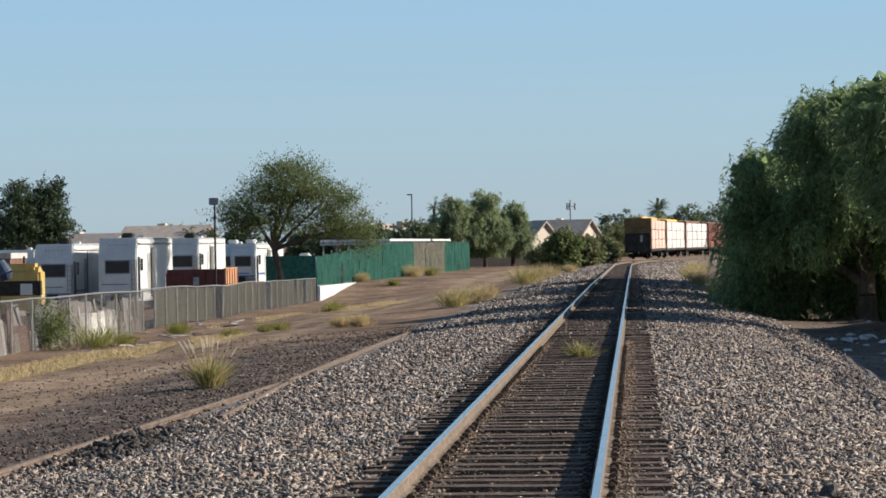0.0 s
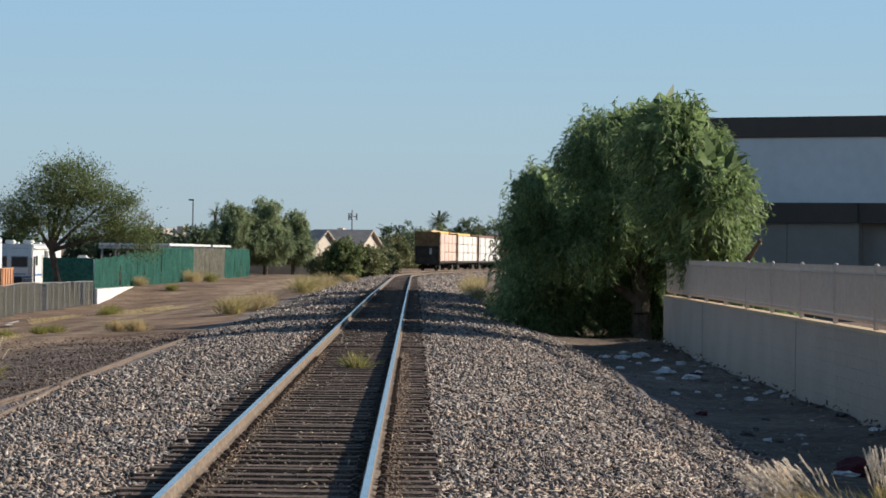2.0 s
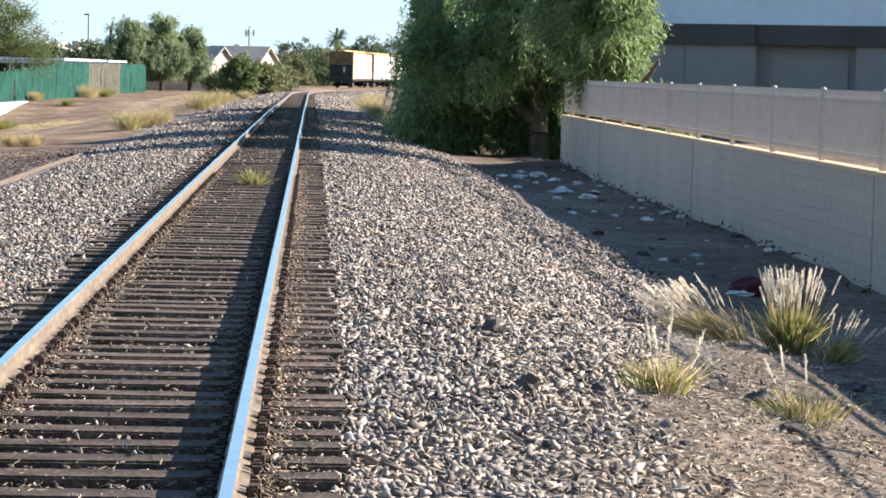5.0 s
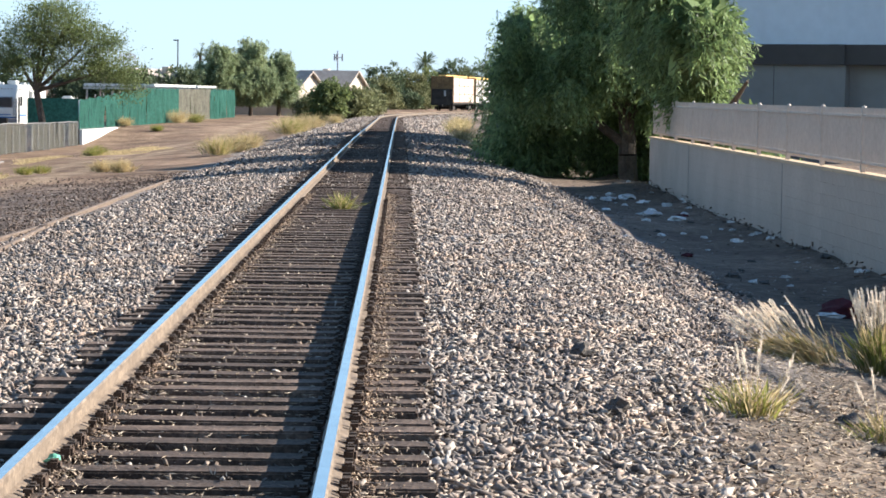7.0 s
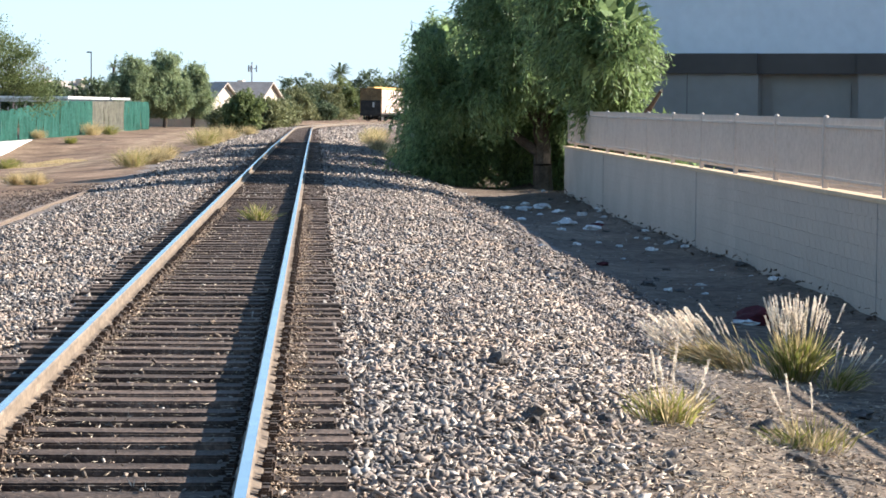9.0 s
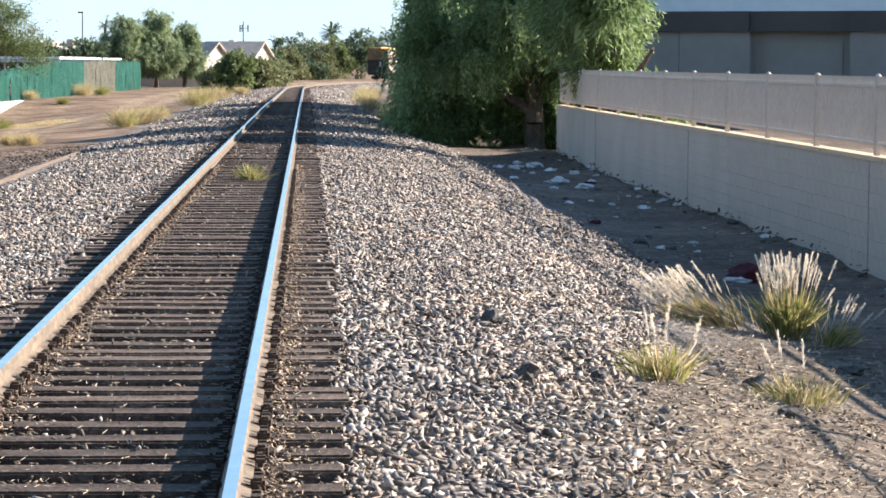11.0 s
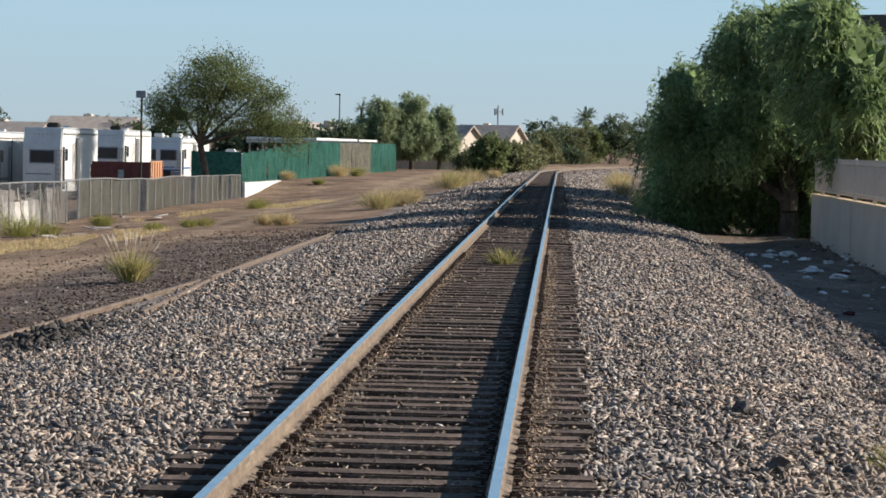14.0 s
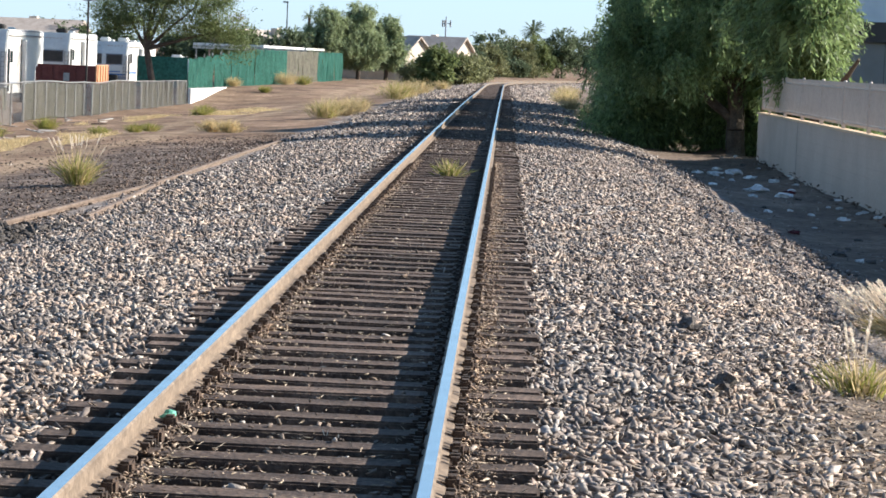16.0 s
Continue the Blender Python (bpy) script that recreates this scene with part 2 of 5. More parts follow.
def land(x, y):
    x = x - bend(y)
    wander = 0.35 * noise.noise((y * 0.35, 2.0, x * 0.2)) if 3.4 < x < 7 or x < -4 else 0.0
    z = float(np.interp(x + wander, ACROSS_X, ACROSS_Z)) + fall(y)
    z += np.clip((-x - 6) / 10, 0, 1) * (-0.0055) * float(np.clip(y - 69, 0, 96))
    # the lot's far part stands on a low terrace
    up = float(np.clip((y - 164.5) / (8 if x < -20.1 else 17), 0, 1)) * float(np.clip((-x - 6) / 6, 0, 1))
    z += (-0.62 - z) * up * up * (3 - 2 * up)
    bumpy = np.clip((abs(x) - 4.2) / 3, 0, 1)
    mound = 0.28 * math.exp(-((x - 7.3) / 0.9) ** 2 - ((y - 69) / 2.6) ** 2) + 0.17 * math.exp(-((x - 8.0) / 0.45) ** 2) * (0.6 + 1.1 * noise.noise((y * 0.55, 1.0, 1.0)))
    return z + mound + bumpy * (0.10 * noise.noise((x * 0.25, y * 0.12, 3.1)) + 0.035 * noise.noise((x * 1.3, y * 0.9, 7.7)))


def track_at(s):
    """Centre of the line s metres out: place and heading to the right, in radians."""
    a = max(0.0, s - 215) / 740
    x, y = (740 * (1 - math.cos(a)), 215 + 740 * math.sin(a)) if a else (0.0, s)
    return x, y, fall(s), a


# ---- mesh helpers ----
def box(bm, x0, x1, y0, y1, z0, z1, slot=0):
    vs = [bm.verts.new((x, y, z)) for x in (x0, x1) for y in (y0, y1) for z in (z0, z1)]
    for q in ((0, 1, 3, 2), (4, 6, 7, 5), (0, 4, 5, 1), (2, 3, 7, 6), (0, 2, 6, 4), (1, 5, 7, 3)):
        bm.faces.new([vs[i] for i in q]).material_index = slot


def boxes(*sizes, bevel=0.0):
    bm = bmesh.new()
    for s in sizes:
        box(bm, *s)
    if bevel:
        bmesh.ops.bevel(bm, geom=list(bm.edges), offset=bevel, segments=2, affect="EDGES", clamp_overlap=True)
    return bm


def tube(bm, a, b, ra, rb, sides=7):
    a, b = Vector(a), Vector(b)
    turn = (b - a).to_track_quat("Z", "Y").to_matrix()
    rings = [[bm.verts.new(p + turn @ Vector((r * math.cos(k * math.tau / sides), r * math.sin(k * math.tau / sides), 0))) for k in range(sides)] for p, r in ((a, ra), (b, rb))]
    for k in range(sides):
        bm.faces.new((rings[0][k], rings[0][(k + 1) % sides], rings[1][(k + 1) % sides], rings[1][k]))
    bm.faces.new(rings[1])
    bm.faces.new(rings[0][::-1])


def tubes(*runs, sides=7):
    bm = bmesh.new()
    for a, b, ra, rb in runs:
        tube(bm, a, b, ra, rb, sides)
    return bm


def part(name, bm, mats, parent=None, label=""):
    """Links a bmesh as one mesh object, under a thing or a part if one is given."""
    data = bpy.data.meshes.new(name)
    bm.normal_update()
    bm.to_mesh(data)
    bm.free()
    for m in mats if isinstance(mats, (list, tuple)) else [mats]:
        data.materials.append(m)
    ob = new(name, data)
    if parent:
        ob.parent = parent
    return tagged(ob, label)


def shared(name, data, parent, m):
    """One more piece on the same mesh."""
    ob = new(name, data)
    ob.parent, ob.matrix_basis = parent, m
    return ob


def thing(name, x, y, z, turn=0, label="", category="", group="", kind=""):
    ob = new(name)
    ob.empty_display_size = 0.1
    ob.matrix_basis = pose(x, y, z, 0, 0, turn)
    return tagged(ob, label, category, group, kind)


def polygons(name, verts, sides, mat, parent=None, smooth=False):
    """One mesh from an array of loose polygons: verts (n, sides, 3)."""
    verts = np.asarray(verts, np.float32)
    n = len(verts)
    data = bpy.data.meshes.new(name)
    data.vertices.add(n * sides)
    data.vertices.foreach_set("co", verts.ravel())
    data.loops.add(n * sides)
    data.loops.foreach_set("vertex_index", np.arange(n * sides, dtype=np.int32))
    data.polygons.add(n)
    data.polygons.foreach_set("loop_start", np.arange(0, n * sides, sides, dtype=np.int32))
    data.materials.append(mat)
    data.update(calc_edges=True)
    data.validate()
    ob = new(name, data)
    if parent:
        ob.parent = parent
    return ob


def blades(base, way, length, width):
    """Slim pointed quads, one a row: base points, unit ways, lengths and widths."""
    side = np.cross(way, rng.normal(size=way.shape))
    side /= np.linalg.norm(side, axis=1, keepdims=True) + 1e-9
    length, width = np.asarray(length)[:, None], np.asarray(width)[:, None]
    mid = base + way * length * 0.45
    return np.stack([base, mid + side * width * 0.5, base + way * length, mid - side * width * 0.5], 1)


def unit(v):
    return v / (np.linalg.norm(v, axis=1, keepdims=True) + 1e-9)


def rocks(name, xy_z, size, mat, parent=None, flat=0.7):
    """Loose angular stones: a warped and turned cube at each place."""
    n = len(xy_z)
    cube = np.array([(x, y, z) for x in (-1, 1) for y in (-1, 1) for z in (-1, 1)], float)
    quads = np.array([(0, 1, 3, 2), (4, 6, 7, 5), (0, 4, 5, 1), (2, 3, 7, 6), (0, 2, 6, 4), (1, 5, 7, 3)])
    v = cube[None] * rng.uniform(0.25, 1.0, (n, 8, 3))
    v *= np.stack([rng.uniform(1.0, 2.4, n), rng.uniform(0.55, 1.0, n), rng.uniform(0.22, 0.5, n) * flat / 0.7], 1)[:, None]
    q = unit(rng.normal(size=(n, 4)) * (0.24, 0.24, 1.0, 1.0))
    w, x, y, z = q[:, 3], q[:, 0], q[:, 1], q[:, 2]
    turn = np.stack([1 - 2 * (y * y + z * z), 2 * (x * y - z * w), 2 * (x * z + y * w), 2 * (x * y + z * w), 1 - 2 * (x * x + z * z), 2 * (y * z - x * w),
                     2 * (x * z - y * w), 2 * (y * z + x * w), 1 - 2 * (x * x + y * y)], 1).reshape(n, 3, 3)
    v = np.einsum("nij,nkj->nki", turn, v) * np.asarray(size)[:, None, None] + np.asarray(xy_z)[:, None]
    data = bpy.data.meshes.new(name)
    data.vertices.add(n * 8)
    data.vertices.foreach_set("co", v.astype(np.float32).ravel())
    data.loops.add(n * 24)
    data.loops.foreach_set("vertex_index", (quads[None] + 8 * np.arange(n)[:, None, None]).astype(np.int32).ravel())
    data.polygons.add(n * 6)
    data.polygons.foreach_set("loop_start", np.arange(0, n * 24, 4, dtype=np.int32))
    data.materials.append(mat)
    data.update(calc_edges=True)
    ob = new(name, data)
    if parent:
        ob.parent = parent
    return ob


# ---- ground ----
def ground_material():
    m = bpy.data.materials.new("desert_ground")
    m.use_nodes = True
    n, l = m.node_tree.nodes, m.node_tree.links
    b = n["Principled BSDF"]
    b.inputs["Roughness"].default_value, b.inputs["Specular IOR Level"].default_value = 0.95, 0.15
    tc, sep = n.new("ShaderNodeTexCoord"), n.new("ShaderNodeSeparateXYZ")
    l.new(tc.outputs["Object"], sep.inputs["Vector"])

    def tex(scale, detail=5):
        t = n.new("ShaderNodeTexNoise")
        t.inputs["Scale"].default_value, t.inputs["Detail"].default_value = scale, detail
        l.new(tc.outputs["Object"], t.inputs["Vector"])
        return t.outputs["Fac"]

    def math_node(op, a, c, third=None):
        k = n.new("ShaderNodeMath")
        k.operation = op
        for i, v in enumerate((a, c, third)):
            if isinstance(v, (int, float)):
                k.inputs[i].default_value = v
            elif v is not None:
                l.new(v, k.inputs[i])
        return k.outputs[0]

    def ramp(fac, *stops):
        r = n.new("ShaderNodeValToRGB")
        while len(r.color_ramp.elements) < len(stops):
            r.color_ramp.elements.new(0.5)
        for e, (p, c) in zip(r.color_ramp.elements, stops):
            e.position, e.color = p, (*c, 1)
        l.new(fac, r.inputs["Fac"])
        return r.outputs["Color"]

    def blend(fac, a, c):
        k = n.new("ShaderNodeMix")
        k.data_type = "RGBA"
        l.new(fac, k.inputs["Factor"])
        l.new(a, k.inputs["A"])
        l.new(c, k.inputs["B"])
        return k.outputs["Result"]

    def smooth(v, lo, hi):
        r = n.new("ShaderNodeMapRange")
        r.interpolation_type = "SMOOTHSTEP"
        r.inputs["From Min"].default_value, r.inputs["From Max"].default_value = lo, hi
        l.new(v, r.inputs["Value"])
        return r.outputs["Result"]

    def ramp_value(v, lo, hi):
        k = n.new("ShaderNodeMapRange")
        k.inputs["From Min"].default_value, k.inputs["From Max"].default_value = 0.33, 0.67
        k.inputs["To Min"].default_value, k.inputs["To Max"].default_value = lo, hi
        l.new(v, k.inputs["Value"])
        return k.outputs["Result"]

    wobble = math_node("MULTIPLY_ADD", tex(0.35, 3), 3.0, -1.5)
    beyond = math_node("MAXIMUM", math_node("SUBTRACT", sep.outputs["Y"], 215.0), 0.0)
    from_line = math_node("SUBTRACT", sep.outputs["X"], math_node("MULTIPLY", math_node("MULTIPLY", beyond, beyond), 1 / 1480))
    x = math_node("ADD", from_line, math_node("MULTIPLY", wobble, 0.6))
    dirt = ramp(tex(0.5, 8), (0.3, (0.13, 0.083, 0.056)), (0.5, (0.235, 0.158, 0.108)), (0.72, (0.35, 0.25, 0.17)))
    grey = ramp(tex(1.6, 8), (0.3, (0.075, 0.057, 0.048)), (0.55, (0.145, 0.112, 0.092)), (0.75, (0.23, 0.18, 0.148)))
    gravel = ramp(tex(16, 3), (0.30, (0.11, 0.092, 0.08)), (0.5, (0.24, 0.205, 0.18)), (0.68, (0.46, 0.40, 0.355)))
    bed = ramp(tex(9, 6), (0.3, (0.06, 0.048, 0.04)), (0.55, (0.13, 0.10, 0.08)), (0.75, (0.24, 0.19, 0.145)))
    near = smooth(sep.outputs["Y"], 74, 58)
    west_grey = math_node("MULTIPLY", smooth(x, -9.0, -7.6), near)
    colour = blend(west_grey, dirt, grey)
    tracks = ramp(tex(0.9, 4), (0.3, (0.29, 0.21, 0.14)), (0.7, (0.39, 0.29, 0.195)))
    for centre in (-9.2, -11.0):
        off = math_node("ABSOLUTE", math_node("SUBTRACT", x, centre), 0)
        colour = blend(math_node("MULTIPLY", smooth(off, 0.75, 0.25), 0.75), colour, tracks)
    inside = math_node("MULTIPLY", smooth(x, -5.3, -4.8), smooth(x, 5.7, 5.2))
    colour = blend(inside, colour, gravel)
    colour = blend(smooth(math_node("ABSOLUTE", from_line, 0), 1.45, 1.25), colour, bed)
    shade_dirt = ramp(tex(0.8, 6), (0.3, (0.17, 0.125, 0.095)), (0.7, (0.27, 0.205, 0.155)))
    colour = blend(smooth(x, 5.2, 5.7), colour, shade_dirt)
    soil = ramp(tex(5, 7), (0.3, (0.12, 0.09, 0.068)), (0.5, (0.205, 0.158, 0.12)), (0.72, (0.33, 0.27, 0.21)))
    past = math_node("SUBTRACT", x, math_node("MULTIPLY", math_node("MAXIMUM", math_node("SUBTRACT", sep.outputs["Y"], 14.0), -4.0), 0.2))
    colour = blend(math_node("MULTIPLY", smooth(past, 2.4, 3.3), smooth(sep.outputs["Y"], 26, 21)), colour, soil)
    patches = math_node("MULTIPLY", ramp_value(tex(0.22, 6), 0.58, 1.08), ramp_value(tex(4.5, 7), 0.66, 1.28))
    patches = math_node("MULTIPLY", patches, ramp_value(tex(26, 3), 0.72, 1.25))
    mottled = n.new("ShaderNodeVectorMath")
    mottled.operation = "SCALE"
    l.new(colour, mottled.inputs[0])
    l.new(patches, mottled.inputs["Scale"])
    l.new(mottled.outputs["Vector"], b.inputs["Base Color"])
    relief = n.new("ShaderNodeBump")
    relief.inputs["Strength"].default_value, relief.inputs["Distance"].default_value = 0.9, 0.06
    l.new(tex(12, 4), relief.inputs["Height"])
    l.new(relief.outputs["Normal"], b.inputs["Normal"])
    return m


def ground():
    xs = sorted(set([-2500, -1500, -800, -400, -250, -150, -100, -80, -60, -50, -40, -32] + list(np.arange(-26, 16.01, 0.5)) + [18, 20, 22, 24, 27, 30, 35, 40, 60, 90, 150, 300, 700, 1500, 2500]))
    ys = [-200, -80, -30, -10] + list(np.arange(0, 60, 0.6)) + list(np.arange(60, 140, 1.5)) + list(np.arange(140, 480, 5)) + [500, 560, 650, 800, 1200, 2000, 4500]
    v = [(x, y, land(x, y)) for y in ys for x in xs]
    k = len(xs)
    f = [(j * k + i, j * k + i + 1, (j + 1) * k + i + 1, (j + 1) * k + i) for j in range(len(ys) - 1) for i in range(k - 1)]
    data = bpy.data.meshes.new("ground")
    data.from_pydata(v, [], f)
    data.polygons.foreach_set("use_smooth", [True] * len(f))
    data.materials.append(ground_material())
    tagged(new("ground", data), "dusty brown desert ground with gravel and wheel tracks", "ground", kind="structure")


ground()


# ---- the main track ----
def rail_mesh(name, path, mats, parent):
    """A flat-bottomed rail swept along (x, y, z, heading) rows; the top of its head is the second material."""
    half = [(0.072, 0.034), (0.072, 0.046), (0.012, 0.066), (0.010, 0.132), (0.037, 0.144), (0.038, 0.173), (0.028, 0.182)]
    prof = half + [(-a, b) for a, b in half[::-1]]
    bm = bmesh.new()
    rows = []
    for x, y, z, a in path:
        rows.append([bm.verts.new((x + u * math.cos(a), y - u * math.sin(a), z + w)) for u, w in prof])
    k = len(prof)
    for r, s in zip(rows, rows[1:]):
        for i in range(k):
            bm.faces.new((r[i], r[(i + 1) % k], s[(i + 1) % k], s[i])).material_index = 1 if i == 6 else 0
    bm.faces.new(rows[0])
    bm.faces.new(rows[-1][::-1])
    bmesh.ops.recalc_face_normals(bm, faces=list(bm.faces))
    return part(name, bm, mats, parent)


def main_track():
    track = thing("railway_track", 0, 0, 0, 0, "single railway line with polished rails on weathered timber ties", "railway track", kind="structure")
    steps = list(np.arange(-6, 215, 6.0)) + list(np.arange(215, 520, 4.0))
    for side in (-0.7525, 0.7525):
        path = []
        for s in steps:
            x, y, z, a = track_at(s)
            path.append((x + side * math.cos(a), y - side * math.sin(a), z, a))
        tagged(rail_mesh("rail", path, [RUST, SHINE], track), "rust-brown steel rail with a polished head")
    ties = []
    for k in range(4):
        bm = boxes((-1.29, 1.29, -0.115, 0.115, -0.16, 0.0), bevel=0.012)
        for v in bm.verts:
            v.co += Vector((0.02 * noise.noise((v.co.x * 3, v.co.y * 9, k * 5.0)), 0.012 * noise.noise((v.co.x * 2, 4.0, k * 3.0)), 0.008 * noise.noise((v.co.x * 4, v.co.y * 20, k * 7.0))))
        data = bpy.data.meshes.new("tie")
        bm.to_mesh(data)
        bm.free()
        data.materials.append(TIE)
        ties.append(data)
    bm = boxes((-0.16, 0.16, -0.09, 0.09, 0.001, 0.014))
    for u in (-0.1, 0.1):
        for v in (-0.05, 0.05):
            box(bm, u - 0.012, u + 0.012, v - 0.012, v + 0.012, 0.012, 0.05)
            box(bm, u - 0.022, u + 0.022, v - 0.018, v + 0.018, 0.036, 0.056)
    plate = bpy.data.meshes.new("tie_plate")
    bm.to_mesh(plate)
    bm.free()
    plate.materials.append(DARKIRON)
    bm = boxes((-0.095, 0.095, -0.022, 0.022, -0.035, 0.014), (0.068, 0.135, -0.05, 0.05, -0.03, 0.05), (-0.125, -0.068, -0.045, 0.045, -0.03, 0.04), bevel=0.014)
    anchor = bpy.data.meshes.new("rail_anchor")
    bm.to_mesh(anchor)
    bm.free()
    anchor.materials.append(DARKIRON)
    for i in range(300):
        s = -3.0 + i * 0.5
        x, y, z, a = track_at(s)
        shared("tie", ties[i % 4], track, pose(x + random.uniform(-0.06, 0.06), y + random.uniform(-0.03, 0.03), z + 0.034 + random.uniform(-0.014, 0.004), 0, random.uniform(-0.3, 0.3), random.uniform(-1.1, 1.1) - math.degrees(a)))
        if 6 < y < 46:
            for side in (-0.7525, 0.7525):
                shared("tie_plate", plate, track, pose(side, y, z + 0.026))
                if i % 5:
                    shared("rail_anchor", anchor, track, pose(side, y - 0.14, z + 0.042, 0, 0, random.uniform(-5, 5)))
                if i % 3 == 0:
                    shared("rail_anchor", anchor, track, pose(side, y + 0.14, z + 0.042, 0, 0, 180 + random.uniform(-5, 5)))
    far = bmesh.new()
    for s in np.arange(147.0, 400, 0.6):
        x, y, z, a = track_at(s)
        m = pose(x, y, z, 0, 0, -math.degrees(a))
        c = [far.verts.new(m @ Vector((u, w, 0.03))) for u, w in ((-1.29, -0.12), (1.29, -0.12), (1.29, 0.12), (-1.29, 0.12))]
        d = [far.verts.new(v.co - Vector((0, 0, 0.12))) for v in c]
        far.faces.new(c)
        for k in range(4):
            far.faces.new((c[k], d[k], d[(k + 1) % 4], c[(k + 1) % 4]))
    tagged(part("distant_ties", far, TIE, track), kind="stuff")


main_track()


def ballast():
    """Crushed stone over both shoulders, grimy stones between the ties, brown fines along the rails."""
    def scatter(n, y0, y1, lo, hi):
        y = rng.uniform(y0, y1, n)
        x = rng.uniform(lo, hi, n)
        return x, y

    places, sizes = [], []
    for n, y0, y1, s0, s1 in ((84000, 8.5, 30, 0.013, 0.036), (28000, 30, 62, 0.019, 0.040), (13000, 62, 115, 0.030, 0.055), (11000, 115, 230, 0.04, 0.08), (3000, 230, 345, 0.06, 0.11)):
        for side in (-1, 1):
            x, y = scatter(n // 2, y0, y1, 1.12, 5.9)
            edge = (5.5 + 0.2 * np.sin(y * 0.21 + side) - np.clip(31 - y, 0, 15) * 0.125) if side > 0 else 4.6 + 0.2 * np.sin(y * 0.21) + np.clip(34 - y, 0, 8) * 0.13
            keep = (x < edge - rng.exponential(0.12, len(x))) & (x > (1.28 if side > 0 else 1.2) + rng.exponential(0.05, len(x)) - 0.1)
            for px, py in zip(x[keep] * side, y[keep]):
                px += bend(py)
                # the foot of the east shoulder thins out into soil near the grass
                if side > 0 and py < 19.5 and rng.random() < min(0.85, max(0.0, (px - 2.35) * 0.8 + (16 - py) * 0.10)):
                    continue
                places.append((px, py, land(px, py) + rng.uniform(0.0, 0.035) + (0.02 if abs(px - bend(py)) < 1.7 else 0)))
                sizes.append(rng.uniform(s0, s1))
    tagged(rocks("ballast", np.array(places), np.array(sizes), STONE), "grey and pinkish crushed-stone railway ballast", "ballast", kind="stuff")
    places, sizes = [], []
    x, y = scatter(30000, 8.5, 52, -1.36, 1.36)
    for px, py in zip(x, y):
        on_tie = abs((py + 3.0 + 0.25) % 0.5 - 0.25) < 0.115
        if abs(abs(px) - 0.7525) < 0.09 or (on_tie and rng.random() < 0.95):
            continue
        places.append((px, py, 0.042 if on_tie else -0.02 + rng.uniform(-0.015, 0.025)))
        sizes.append(rng.uniform(0.008, 0.024))
    x, y = scatter(5500, 52, 95, -1.3, 1.3)
    for px, py in zip(x, y):
        if abs(abs(px) - 0.7525) > 0.09:
            places.append((px, py, rng.uniform(-0.02, 0.035)))
            sizes.append(rng.uniform(0.018, 0.036))
    tagged(rocks("crib_stones", np.array(places), np.array(sizes), CRIBSTONE), "dark grimy stones between the railway ties", "ballast", kind="stuff")
    places, sizes = [], []
    n = 8000
    y = 8.5 + 40 * rng.random(n) ** 1.35
    x = np.where(rng.random(n) < 0.62, 0.86 + np.abs(rng.normal(size=n)) * 0.10, -0.645 + np.abs(rng.normal(size=n)) * 0.07)
    for px, py in zip(x, y):
        places.append((px, py, rng.uniform(0.015, 0.055)))
        sizes.append(rng.uniform(0.005, 0.014))
    n = 5000
    y = rng.uniform(8.5, 21, n)
    x = rng.uniform(2.2, 6.0, n) + 0.06 * (y - 14)
    for px, py in zip(x, y):
        if rng.random() < min(1.0, 0.15 + (px - 2.2) * 0.6):
            places.append((px, py, land(px, py) + rng.uniform(0.0, 0.012)))
            sizes.append(rng.uniform(0.007, 0.020))
    tagged(rocks("gravel_fines", np.array(places), np.array(sizes), FINES), "brown gravel fines along the rails and shoulder foot", "gravel", kind="stuff")


ballast()


# ---- old siding, half buried ----
def siding():
    old = thing("disused_siding", 0, 0, 0, 0, "rusted disused siding rails half buried in gravel", "railway track", kind="structure")
    def bent(points):
        out = []
        for (x, y), (x2, y2) in zip(points, points[1:] + [(2 * points[-1][0] - points[-2][0], 2 * points[-1][1] - points[-2][1])]):
            out.append((x, y, land(x, y) - 0.105, math.atan2(x2 - x, y2 - y)))
        return out
    rail_mesh("old_rail", bent([(-6.3, 13.0), (-5.65, 23.2), (-5.45, 27.8), (-4.98, 36.0), (-4.7, 41.0), (-4.7, 54.5), (-4.65, 66.0)]), [OLDRAIL, OLDRAIL], old)
    rail_mesh("old_rail", bent([(-4.26, 31.8), (-4.38, 35.2), (-4.6, 40.3)]), [OLDRAIL, OLDRAIL], old)
    bar = boxes((-0.03, 0.03, -0.28, 0.28, 0.03, 0.14), bevel=0.008)
    ob = part("joint_bar", bar, DARKIRON, old)
    ob.matrix_basis = pose(-4.62, 40.5, land(-4.6, 40.5) - 0.05)


siding()


